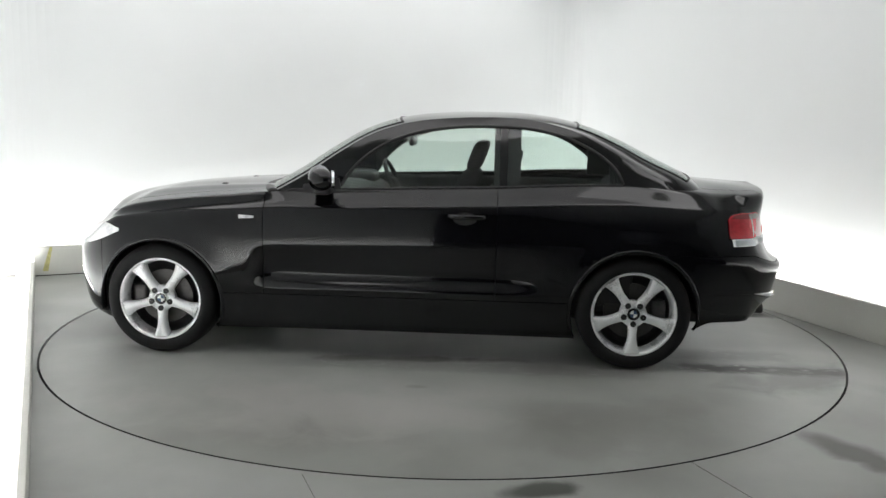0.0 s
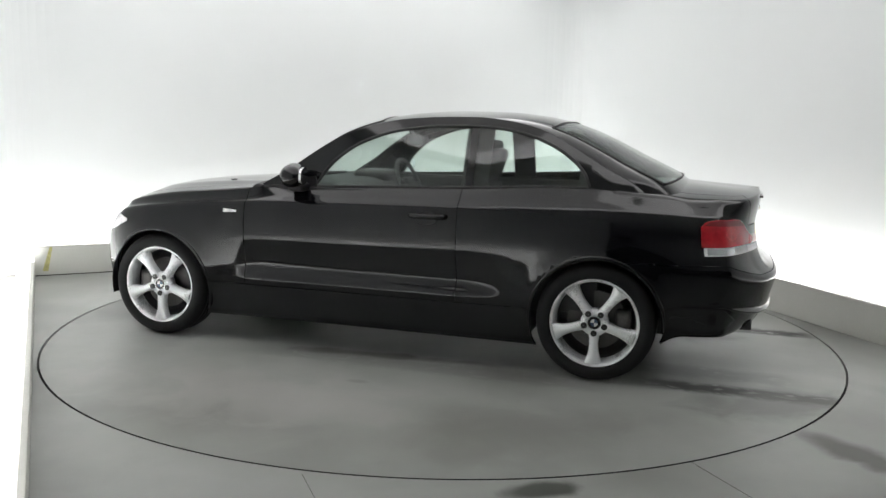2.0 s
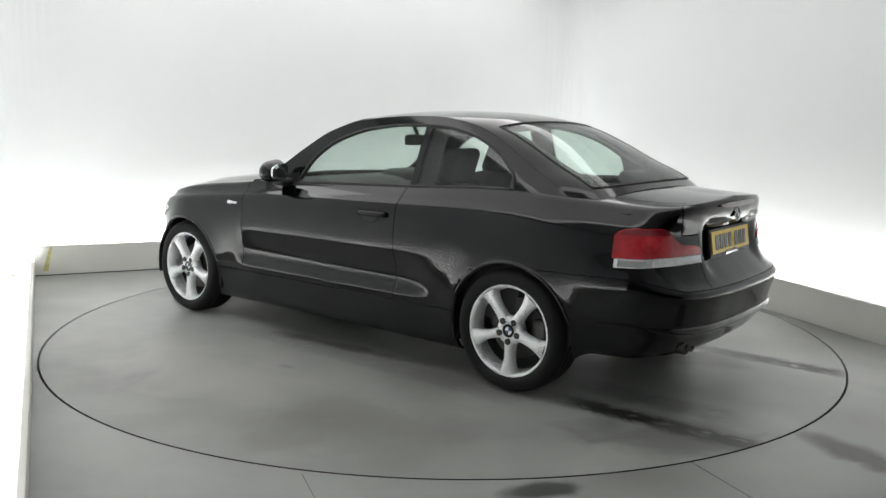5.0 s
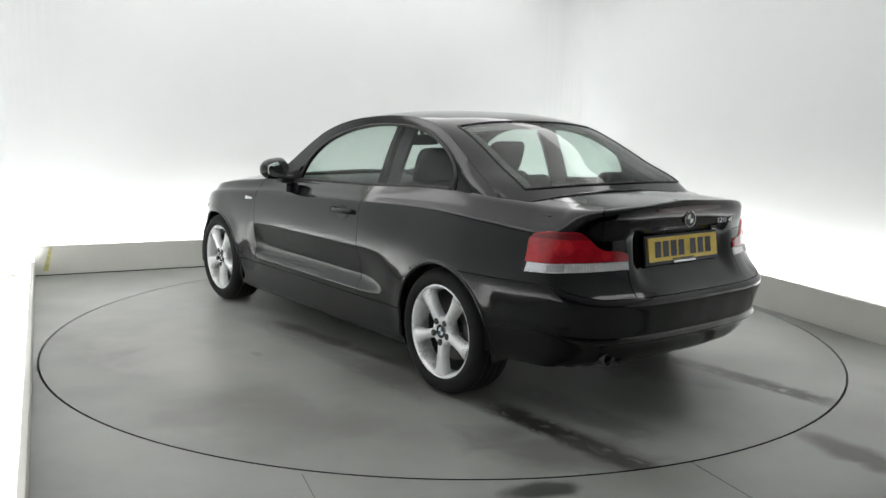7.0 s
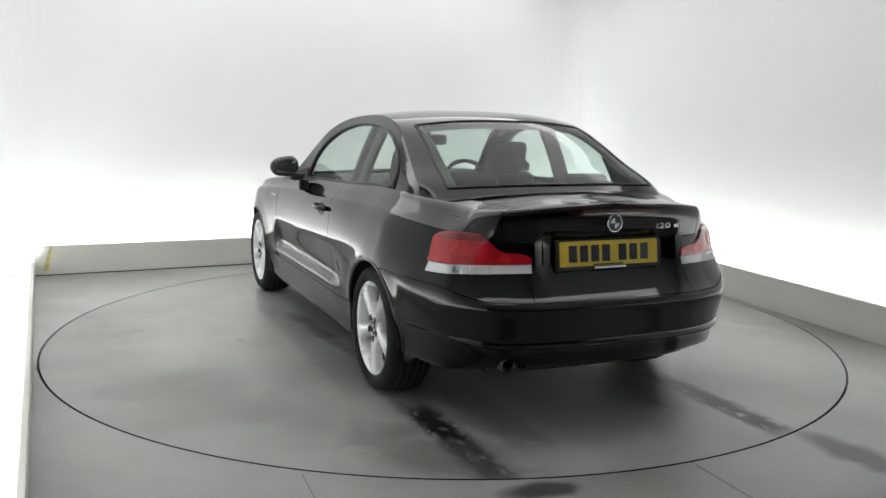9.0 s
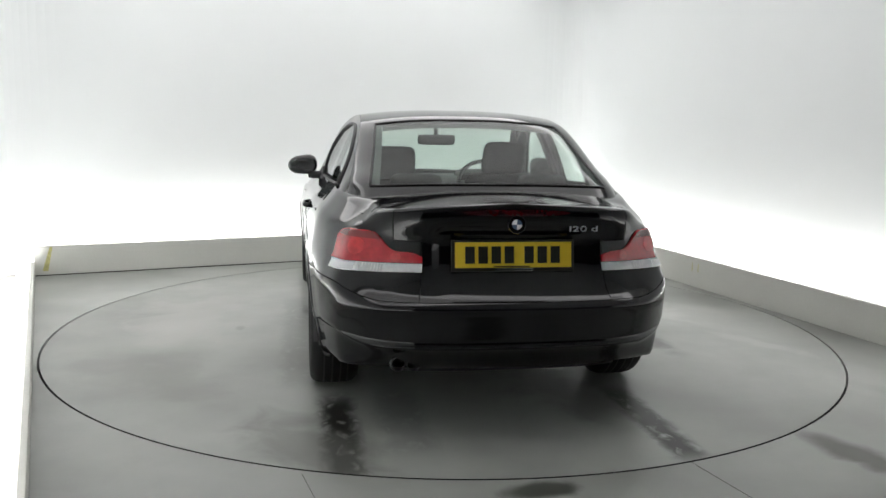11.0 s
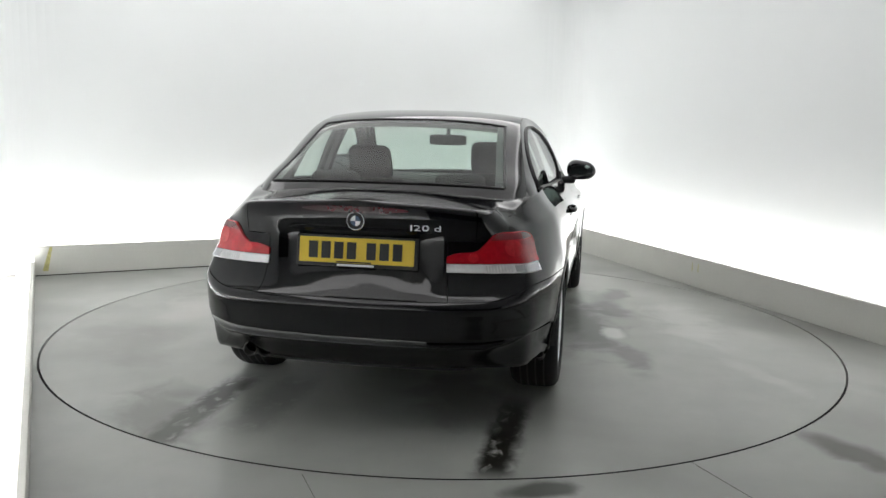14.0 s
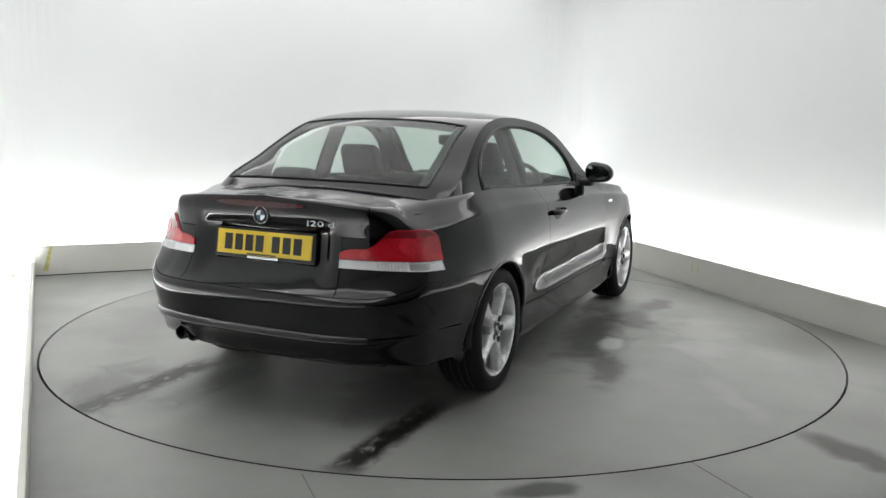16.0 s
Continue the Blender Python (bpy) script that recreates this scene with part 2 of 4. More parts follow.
    # dark hall behind the camera
    for nm, lo, hi in (("wall_hall_rear", (-7, -9.0, 0), (8, -8.8, CEIL_H)), ("wall_hall_left", (-7, -8.8, 0), (-6.8, 6.5, CEIL_H)), ("wall_hall_right", (7.8, -8.8, 0), (8, 6.5, CEIL_H)), ("wall_hall_far", (-6.8, 6.3, 0), (7.8, 6.5, CEIL_H))):
        bm = bmesh.new()
        add_box(bm, lo, hi)
        tagged(link(nm, bm, M_DARK), "dark plain wall of the unlit hall", "wall", kind="structure")


def turntable():
    root = new("turntable")
    tagged(root, "round grey turntable flush with the floor, streaked by wet tyres", "turntable")
    bm = bmesh.new()
    n = 160
    top = [bm.verts.new((TURN_R * math.cos(2 * math.pi * i / n), TURN_R * math.sin(2 * math.pi * i / n), 0)) for i in range(n)]
    bm.faces.new(top)
    # last two streaks and last blot darken narrow bands along the car's sides
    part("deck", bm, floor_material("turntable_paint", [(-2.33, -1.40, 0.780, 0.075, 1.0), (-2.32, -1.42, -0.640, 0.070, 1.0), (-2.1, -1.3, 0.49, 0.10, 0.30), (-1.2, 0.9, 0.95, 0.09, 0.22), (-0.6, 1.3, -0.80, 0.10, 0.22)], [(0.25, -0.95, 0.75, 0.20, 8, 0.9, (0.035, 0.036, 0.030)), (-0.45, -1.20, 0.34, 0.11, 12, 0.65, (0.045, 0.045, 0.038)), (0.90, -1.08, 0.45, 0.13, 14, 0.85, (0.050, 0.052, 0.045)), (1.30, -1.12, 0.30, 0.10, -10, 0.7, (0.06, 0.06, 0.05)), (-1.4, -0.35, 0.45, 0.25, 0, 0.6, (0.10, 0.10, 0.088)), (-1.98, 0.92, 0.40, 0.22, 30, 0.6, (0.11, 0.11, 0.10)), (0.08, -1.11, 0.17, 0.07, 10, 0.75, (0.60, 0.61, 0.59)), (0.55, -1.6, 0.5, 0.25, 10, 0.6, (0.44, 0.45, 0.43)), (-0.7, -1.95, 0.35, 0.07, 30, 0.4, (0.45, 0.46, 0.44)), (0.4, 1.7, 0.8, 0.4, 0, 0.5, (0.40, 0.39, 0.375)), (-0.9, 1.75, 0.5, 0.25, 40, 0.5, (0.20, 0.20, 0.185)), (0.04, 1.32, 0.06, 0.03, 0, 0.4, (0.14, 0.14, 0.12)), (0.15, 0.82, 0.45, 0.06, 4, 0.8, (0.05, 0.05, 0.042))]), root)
    bm = bmesh.new()
    inner, outer = ring(bm, TURN_R - 0.012, TURN_R, -0.001, n)
    low = [bm.verts.new((v.co.x, v.co.y, -0.07)) for v in outer]
    for i in range(n):
        j = (i + 1) % n
        bm.faces.new((outer[i], outer[j], low[j], low[i]))
    part("rim", bm, M_GAP, root, "dark steel edge of the turntable")
    return root


studio()
TABLE = turntable()


# ---- the car ----
# car space: x forward from the rear axle, y to its left, z up from the floor
OFF = Vector((-1.1025, 0.034, 0.0))


def spline(pts):
    """A smooth curve through (x, y) pairs that does not overshoot."""
    xs, ys = np.array([p[0] for p in pts], float), np.array([p[1] for p in pts], float)
    h, d = np.diff(xs), np.diff(ys) / np.diff(xs)
    m = np.zeros(len(xs))
    m[0], m[-1] = d[0], d[-1]
    for i in range(1, len(xs) - 1):
        m[i] = (d[i - 1] * h[i] + d[i] * h[i - 1]) / (h[i] + h[i - 1])
        if d[i - 1] * d[i] <= 0:
            m[i] *= 0.25
    m = np.clip(m, -1e3, 1e3)

    def f(x):
        x = np.clip(np.asarray(x, float), xs[0], xs[-1])
        i = np.clip(np.searchsorted(xs, x, "right") - 1, 0, len(xs) - 2)
        t = (x - xs[i]) / h[i]
        return (ys[i] * (1 + 2 * t) * (1 - t) ** 2 + m[i] * h[i] * t * (1 - t) ** 2
                + ys[i + 1] * t * t * (3 - 2 * t) + m[i + 1] * h[i] * t * t * (t - 1))
    return f


def smooth(a, b, x):
    t = np.clip((np.asarray(x, float) - a) / (b - a), 0, 1)
    return t * t * (3 - 2 * t)


OUT = [(-0.925, 0), (-0.918, 0.25), (-0.892, 0.45), (-0.825, 0.62), (-0.70, 0.745), (-0.50, 0.822), (-0.20, 0.86), (0.05, 0.866), (0.40, 0.862),
       (1.2, 0.858), (2.0, 0.862), (2.5, 0.877), (2.78, 0.866), (2.975, 0.808), (3.15, 0.69), (3.28, 0.52), (3.355, 0.3), (3.385, 0)]
CH = np.concatenate([[0], np.cumsum([math.dist(a, b) for a, b in zip(OUT, OUT[1:])])])
FX, FY = spline(list(zip(CH, [p[0] for p in OUT]))), spline(list(zip(CH, [p[1] for p in OUT])))
LEN = CH[-1]
BELT = spline([(-0.95, 0.998), (-0.80, 0.975), (-0.60, 0.964), (-0.3, 0.986), (0.1, 1.012), (0.8, 0.985), (1.6, 0.957), (2.0, 0.94), (2.21, 0.918), (2.55, 0.885), (2.93, 0.822), (3.18, 0.745), (3.42, 0.70)])
SIDE_Z = [.155, .18, .25, .365, .398, .425, .455, .49, .56, .62, .65, .70, .76, .82, .865, .885, .92, .95]
SIDE_I = [.075, .046, .034, .012, .002, .010, .030, .037, .025, .007, 0, .001, .006, .014, .027, .050, .086, .122]
FLAT_I = [.075, .046, .034, .022, .014, .011, .007, .004, .001, 0, 0, .001, .006, .014, .027, .050, .086, .122]
REAR_Z = [.27, .285, .33, .372, .395, .412, .455, .51, .56, .578, .595, .632, .722, .765, .84, .905, .965, 1.0]
REAR_I = [.17, .12, .085, .055, .024, .036, .028, .014, 0, .003, .022, .070, .112, .120, .128, .122, .114, .122]
NOSE_Z = [.18, .20, .25, .30, .36, .42, .46, .50, .53, .56, .58, .60, .62, .64, .66, .68, .69, .70]
NOSE_I = [.10, .05, .03, .02, .01, 0, 0, 0, 0, .006, .012, .022, .04, .055, .07, .085, .10, .125]
SUB = 2
NROW = 17 * SUB + 1


def profile(s):
    """Outline point, outward way, heights and insets of the body's skin at the length s round its outline."""
    x, y = float(FX(s)), float(FY(s))
    e = 1e-3
    tx, ty = float(FX(min(s + e, LEN)) - FX(max(s - e, 0))), float(FY(min(s + e, LEN)) - FY(max(s - e, 0)))
    n = Vector((-ty, tx, 0)).normalized()
    wr, wf = float(smooth(0.35, 0.92, -n.x)), float(smooth(0.35, 0.92, n.x))
    flame = float(smooth(0.42, 0.75, x) * smooth(2.16, 1.98, x))
    zb = float(BELT(x))
    zs, ins = [], []
    sill_up = 0.115 * float(smooth(-0.2, -0.46, x))
    for k in range(18):
        z = SIDE_Z[k] + sill_up * max(0, 1 - k / 6)
        if SIDE_Z[k] > 0.65:
            z = 0.65 + (SIDE_Z[k] - 0.65) * (zb - 0.65) / 0.30
        i = FLAT_I[k] + (SIDE_I[k] - FLAT_I[k]) * flame
        i += (0.050 + 0.012 * max(0, k - 15)) * float(smooth(-0.08, -0.58, x)) * min(1, max(0, (k - 9.5) / 2.5))
        i += 0.026 * float(smooth(0.75, 0.15, x)) * (0, 0.3, 0.6, 1.0, 1.0, 0.9, 0.6)[k - 11] if k >= 11 else 0
        i -= 0.042 * float(smooth(1.75, 2.15, x)) * (1.0 if k == 17 else (0.4 if k == 16 else 0))
        i = i * (1 - wr - wf) + (REAR_I[k] + 0.012 * (y / 0.6) ** 2 * max(0, k - 15) / 2) * wr + NOSE_I[k] * wf
        z = z * (1 - wr - wf) + (REAR_Z[k] - 0.030 * (y / 0.6) ** 2 * max(0, k - 14) / 3) * wr + NOSE_Z[k] * wf
        zs.append(z)
        ins.append(i)
    idx = list(range(18))
    fz, fi = spline(list(zip(idx, zs))), spline(list(zip(idx, ins)))
    q = np.arange(NROW) / SUB
    return Vector((x, y, 0)), n, fz(q), fi(q)


ARCHES = ((0.0, 0.312), (2.66, 0.312))
ARCH_R = 0.352


def skin(s, k):
    p, n, zs, ins = profile(s)
    return p - n * ins[k] + Vector((0, 0, zs[k]))


def on_body(s, z, out=0.0):
    """The place on the body's skin at outline length s and height z, moved outwards a little."""
    p, n, zs, ins = profile(s)
    return p - n * (float(np.interp(z, zs, ins)) - out) + Vector((0, 0, z))


def s_at_x(x):
    lo, hi = 0.45, LEN - 0.3
    for _ in range(50):
        mid = (lo + hi) / 2
        lo, hi = (mid, hi) if FX(mid) < x else (lo, mid)
    return lo


def s_at_y_rear(y):
    return float(np.interp(y, [p[1] for p in OUT[:6]], CH[:6]))


def body_grid():
    ss = list(np.linspace(0, LEN, 236))
    for x in (-0.47, 0.765, 2.065, 3.03):
        t = s_at_x(x)
        ss[min(range(len(ss)), key=lambda i: abs(ss[i] - t))] = t
    t = s_at_y_rear(0.43)
    ss[min(range(len(ss)), key=lambda i: abs(ss[i] - t))] = t
    grid = []
    for s in ss:
        p, n, zs, ins = profile(s)
        col = []
        for k in range(NROW):
            q = p - n * ins[k] + Vector((0, 0, zs[k]))
            for cx, cz in ARCHES:
                r = math.hypot(q.x - cx, q.z - cz)
                if abs(n.y) > 0.5 and q.z > 0.3:
                    q += n * 0.010 * math.exp(-((r - ARCH_R) / 0.055) ** 2)
            if q.x < -0.6:
                dip = float(smooth(0.385, 0.30, abs(q.y)) * smooth(0.645, 0.70, q.z) * smooth(0.90, 0.86, q.z))
                q.x += 0.036 * dip
            if s < 1e-6 or s > LEN - 1e-6:
                q.y = 0.0
            col.append(q)
        grid.append(col)
    return ss, grid


def panel(name, quads, material, root, label="", gap=0.0022, lip=0.014, mirror=False, both=False):
    """One pressed panel out of quads of points: its rim is drawn in for a shut line and folded inwards."""
    bm = bmesh.new()
    seen = {}

    def vert(p, sy):
        key = (round(p[0], 5), round(p[1] * sy, 5), round(p[2], 5))
        if key not in seen:
            seen[key] = bm.verts.new((p[0], p[1] * sy, p[2]))
        return seen[key]
    for sy in ((1, -1) if both else ((-1,) if mirror else (1,))):
        for q in quads:
            vs = []
            for p in (q if sy > 0 else reversed(q)):
                v = vert(p, sy)
                if v not in vs:
                    vs.append(v)
            if len(vs) > 2:
                try:
                    bm.faces.new(vs)
                except ValueError:
                    pass
    bmesh.ops.recalc_face_normals(bm, faces=bm.faces)
    bm.normal_update()
    c = Vector((1.2, 0, 0.5))
    up = sum(((f.calc_center_median() - c).dot(f.normal)) * f.calc_area() for f in bm.faces)
    if up < 0:
        bmesh.ops.reverse_faces(bm, faces=bm.faces)
        bm.normal_update()
    rim = [e for e in bm.edges if e.is_boundary]
    moves = {}
    for v in {v for e in rim for v in e.verts}:
        d = sum((f.calc_center_median() for f in v.link_faces), Vector()) / len(v.link_faces) - v.co
        d -= v.normal * d.dot(v.normal)
        moves[v] = (d.normalized() * gap if d.length > 1e-6 else Vector(), v.normal.copy())
    for v, (d, n) in moves.items():
        v.co += d
    out = bmesh.ops.extrude_edge_only(bm, edges=rim)
    made = [g for g in out["geom"] if isinstance(g, bmesh.types.BMVert)]
    for v in made:
        src = min((e.other_vert(v) for e in v.link_edges if e.other_vert(v) in moves), key=lambda w: (w.co - v.co).length)
        v.co -= moves[src][1] * lip
    for e in rim:
        e.smooth = False
    me = bpy.data.meshes.new(name)
    bm.to_mesh(me)
    bm.free()
    me.polygons.foreach_set("use_smooth", [True] * len(me.polygons))
    me.materials.append(material)
    ob = new(name, me)
    ob.parent = root
    if not root.parent:
        ob.location = OFF
    if label:
        tagged(ob, label)
    return ob


def bit(name, bm, material, root, label="", shade=True):
    """A part of the car, in car space."""
    ob = link(name, bm, material, root, label, smooth=shade)
    if not root.parent:
        ob.location = OFF
    return ob


def patch(bm, rows, thick=0.012, sy=1):
    """A slab with rounded rim over a grid of (point, outward way)."""
    nr, nc = len(rows), len(rows[0])
    top = [[bm.verts.new((p.x, p.y * sy, p.z)) for p, n in r] for r in rows]
    low = [[bm.verts.new((p.x - n.x * thick, (p.y - n.y * thick) * sy, p.z - n.z * thick)) for p, n in r] for r in rows]
    for a in range(nr - 1):
        for b in range(nc - 1):
            bm.faces.new((top[a][b], top[a + 1][b], top[a + 1][b + 1], top[a][b + 1]))
    rim = [(0, b) for b in range(nc)] + [(a, nc - 1) for a in range(1, nr)] + [(nr - 1, b) for b in range(nc - 2, -1, -1)] + [(a, 0) for a in range(nr - 2, 0, -1)]
    for (a, b), (c, d) in zip(rim, rim[1:] + rim[:1]):
        e = bm.faces.new((top[a][b], top[c][d], low[c][d], low[a][b]))
        for ed in e.edges:
            ed.smooth = not (top[a][b] in ed.verts and top[c][d] in ed.verts)


def body_patch(bm, s0, s1, zlo, zhi, out, nu=16, nz=6, thick=0.012, sy=1):
    rows = []
    for i in range(nu + 1):
        f = i / nu
        s = s0 + (s1 - s0) * f
        a, b = zlo(f), zhi(f)
        n = profile(s)[1]
        rows.append([(on_body(s, a + (b - a) * j / nz, out), n) for j in range(nz + 1)])
    patch(bm, rows, thick, sy)


def lathe(bm, prof, n=64, y_axis=True, sy=1):
    """Turns a profile of (radius, depth) round the y axis."""
    rings = [[bm.verts.new((r * math.cos(2 * math.pi * i / n), d * sy, r * math.sin(2 * math.pi * i / n))) for i in range(n)] for r, d in prof]
    for a, b in zip(rings, rings[1:]):
        for i in range(n):
            j = (i + 1) % n
            bm.faces.new((a[i], a[j], b[j], b[i]))
    return rings


def tube(bm, pts, radius, n=8, flat=1.0):
    """A round bar along points."""
    pts = [Vector(p) for p in pts]
    rings = []
    for i, p in enumerate(pts):
        t = (pts[min(i + 1, len(pts) - 1)] - pts[max(i - 1, 0)]).normalized()
        a = t.cross(Vector((0, 0, 1)))
        a = a.normalized() if a.length > 1e-4 else Vector((1, 0, 0))
        b = t.cross(a)
        rings.append([bm.verts.new(p + a * radius * math.cos(2 * math.pi * k / n) + b * radius * flat * math.sin(2 * math.pi * k / n)) for k in range(n)])
    for a, b in zip(rings, rings[1:]):
        for k in range(n):
            bm.faces.new((a[k], a[(k + 1) % n], b[(k + 1) % n], b[k]))
    bm.faces.new(rings[0])
    bm.faces.new(rings[-1])


def soft_box(bm, lo, hi, r, shape=None, cuts=5):
    """A padded block: a box with well rounded edges, bent by shape(co)."""
    tmp = bmesh.new()
    bmesh.ops.create_cube(tmp, size=2)
    bmesh.ops.subdivide_edges(tmp, edges=tmp.edges, cuts=cuts, use_grid_fill=True)
    c = [(a + b) / 2 for a, b in zip(lo, hi)]
    h = [(b - a) / 2 for a, b in zip(lo, hi)]
    vm = {}
    for v in tmp.verts:
        inner = [max(-(hh - r), min(hh - r, x * hh)) for x, hh in zip(v.co, h)]
        d = Vector([x * hh - i for x, hh, i in zip(v.co, h, inner)])
        if d.length > 1e-6:
            d = d.normalized() * min(r, d.length)
        co = Vector([cc + i + dd for cc, i, dd in zip(c, inner, d)])
        vm[v] = bm.verts.new(shape(co) if shape else co)
    for f in tmp.faces:
        bm.faces.new([vm[v] for v in f.verts])
    tmp.free()


def glass(name, tint, gloss=0.02, mirror=0.07):
    m = bpy.data.materials.new(name)
    m.use_nodes = True
    nt = m.node_tree
    nt.nodes.remove(nt.nodes["Principled BSDF"])
    tr, gl, mx, lw, pw, sc = (nt.nodes.new(n) for n in ("ShaderNodeBsdfTransparent", "ShaderNodeBsdfGlossy", "ShaderNodeMixShader", "ShaderNodeLayerWeight", "ShaderNodeMath", "ShaderNodeMath"))
    tr.inputs[0].default_value = (*tint, 1)
    gl.inputs["Roughness"].default_value = gloss
    lw.inputs["Blend"].default_value = 0.5
    pw.operation, pw.inputs[1].default_value = "POWER", 5.0
    sc.operation, sc.inputs[1].default_value, sc.inputs[2].default_value = "MULTIPLY_ADD", 0.90, mirror
    nt.links.new(lw.outputs["Facing"], pw.inputs[0])
    nt.links.new(pw.outputs[0], sc.inputs[0])
    nt.links.new(sc.outputs[0], mx.inputs[0])
    nt.links.new(tr.outputs[0], mx.inputs[1])
    nt.links.new(gl.outputs[0], mx.inputs[2])
    nt.links.new(mx.outputs[0], nt.nodes["Material Output"].inputs["Surface"])
    return m


M_PAINT = mat("black_car_paint", (0.0038, 0.0040, 0.0052), 0.07, vary=0.12, scale=2.0, fine=30, spec=0.42, coat=0.12, rough_vary=0.04)
M_TRIM = mat("black_plastic", (0.012, 0.012, 0.013), 0.45, vary=0.2, fine=300, bump=0.1)
M_GLOSSTRIM = mat("black_gloss_trim", (0.008, 0.008, 0.009), 0.12)
M_RUBBER = mat("tyre_rubber", (0.008, 0.008, 0.0085), 0.7, spec=0.3, vary=0.25, scale=12, fine=160, bump=0.3)
M_ALLOY = mat("silver_alloy", (0.84, 0.85, 0.86), 0.28, metal=0.35, vary=0.08, scale=9, fine=200)
# much darker than the rim's silver, for the wheel's inner barrel
M_BARREL = mat("dark_alloy", (0.06, 0.06, 0.062), 0.5, metal=0.3, vary=0.3, scale=20)
M_DISC = mat("brake_steel", (0.085, 0.082, 0.080), 0.45, metal=0.9, vary=0.2, scale=25)
M_CLOTH = mat("dark_seat_cloth", (0.018, 0.018, 0.020), 0.85, vary=0.25, fine=80)
M_DASH = mat("dashboard_plastic", (0.016, 0.016, 0.017), 0.6, vary=0.2, fine=60)
M_HEAD = mat("headliner_cloth", (0.30, 0.30, 0.29), 0.9, vary=0.06)
M_GLASS = glass("window_glass", (0.78, 0.86, 0.82))
M_GLASS_REAR = glass("rear_glass", (0.70, 0.80, 0.75), mirror=0.05)
M_MIRROR = mat("mirror_glass", (0.75, 0.77, 0.78), 0.03, metal=1.0, vary=0.01)
M_RED = mat("red_lens", (0.46, 0.010, 0.020), 0.10, vary=0.25, scale=22, fine=60, coat=1.0)
M_RED_BRIGHT = mat("bright_red_lens", (0.58, 0.02, 0.03), 0.15, vary=0.2, scale=40, coat=1.0)
M_RED_DARK = mat("dark_red_lens", (0.20, 0.008, 0.014), 0.12, vary=0.2, coat=1.0)
M_RED_DEEP = mat("unlit_red_lens", (0.075, 0.005, 0.009), 0.12, vary=0.2, coat=1.0)
M_CLEAR = mat("clear_lens", (0.80, 0.81, 0.82), 0.14, vary=0.25, scale=30, fine=90, coat=1.0)
M_YELLOW = mat("yellow_plate", (0.76, 0.54, 0.04), 0.35, vary=0.05, fine=200)
M_BLACKINK = mat("black_ink", (0.012, 0.012, 0.012), 0.4)
M_CHROME = mat("chrome", (0.72, 0.73, 0.75), 0.10, metal=1.0, vary=0.04)
M_LETTER = mat("silver_lettering", (0.62, 0.63, 0.64), 0.3, metal=0.3)
M_BLUE = mat("blue_enamel", (0.07, 0.11, 0.18), 0.25)
M_WHITE = mat("white_enamel", (0.78, 0.79, 0.8), 0.3)
M_EXH = mat("exhaust_steel", (0.10, 0.10, 0.10), 0.3, metal=1.0, vary=0.2, scale=30)

# the greenhouse: rail over the side windows, middle line of screen, roof and rear window
RAIL_Z = spline([(-0.62, 0.925), (-0.45, 0.928), (-0.30, 0.945), (-0.24, 0.975), (-0.17, 1.028), (0.02, 1.128), (0.17, 1.216), (0.30, 1.284), (0.42, 1.328), (0.55, 1.355), (0.75, 1.373), (1.05, 1.364), (1.22, 1.346), (1.35, 1.318), (1.5, 1.262), (1.65, 1.172), (1.85, 1.035), (2.02, 0.935)])
RAIL_Y = spline([(-0.62, 0.610), (-0.45, 0.660), (-0.30, 0.682), (-0.17, 0.674), (0.02, 0.640), (0.17, 0.612), (0.42, 0.576), (0.75, 0.560), (1.05, 0.568), (1.3, 0.595), (1.6, 0.660), (1.93, 0.745), (2.02, 0.765)])
MID_DX = spline([(-0.62, -0.23), (-0.30, -0.225), (-0.17, -0.21), (0.02, -0.16), (0.17, -0.12), (0.30, -0.085), (0.42, -0.045), (0.55, -0.018), (0.75, 0.0), (1.1, 0.03), (1.35, 0.075), (1.6, 0.115), (2.02, 0.15)])
MID_DZ = spline([(-0.62, 0.012), (-0.30, 0.016), (-0.17, 0.022), (0.02, 0.042), (0.17, 0.047), (0.30, 0.045), (0.42, 0.044), (0.55, 0.041), (0.75, 0.036), (1.05, 0.039), (1.3, 0.037), (1.6, 0.024), (2.02, 0.012)])
WIN_TOP = spline([(0.075, 1.02), (0.09, 1.06), (0.125, 1.108), (0.20, 1.172), (0.33, 1.244), (0.53, 1.302), (0.745, 1.320), (1.06, 1.308), (1.30, 1.257), (1.475, 1.171), (1.595, 1.058), (1.65, 0.976), (1.665, 0.957)])


def belt_y(x):
    p, n, zs, ins = profile(s_at_x(x))
    return p.y - n.y * float(ins[-1]) - 0.008


def side_point(x, f, out=0.0):
    """On the side of the greenhouse: f runs from the belt to the rail."""
    z1 = float(RAIL_Z(x))
    z0 = min(float(BELT(x)) - 0.01, z1 - 0.004)
    y0, y1 = belt_y(x), float(RAIL_Y(x))
    z = z0 + (z1 - z0) * f
    y = y0 + (y1 - y0) * f + 0.012 * math.sin(math.pi * min(1, max(0, f))) * min(1, max(0, (z1 - z0) / 0.3))
    return Vector((x, y + out, z))


def side_at_z(x, z, out=0.0):
    z0, z1 = float(BELT(x)) - 0.01, float(RAIL_Z(x))
    return side_point(x, (z - z0) / max(1e-4, z1 - z0), out)


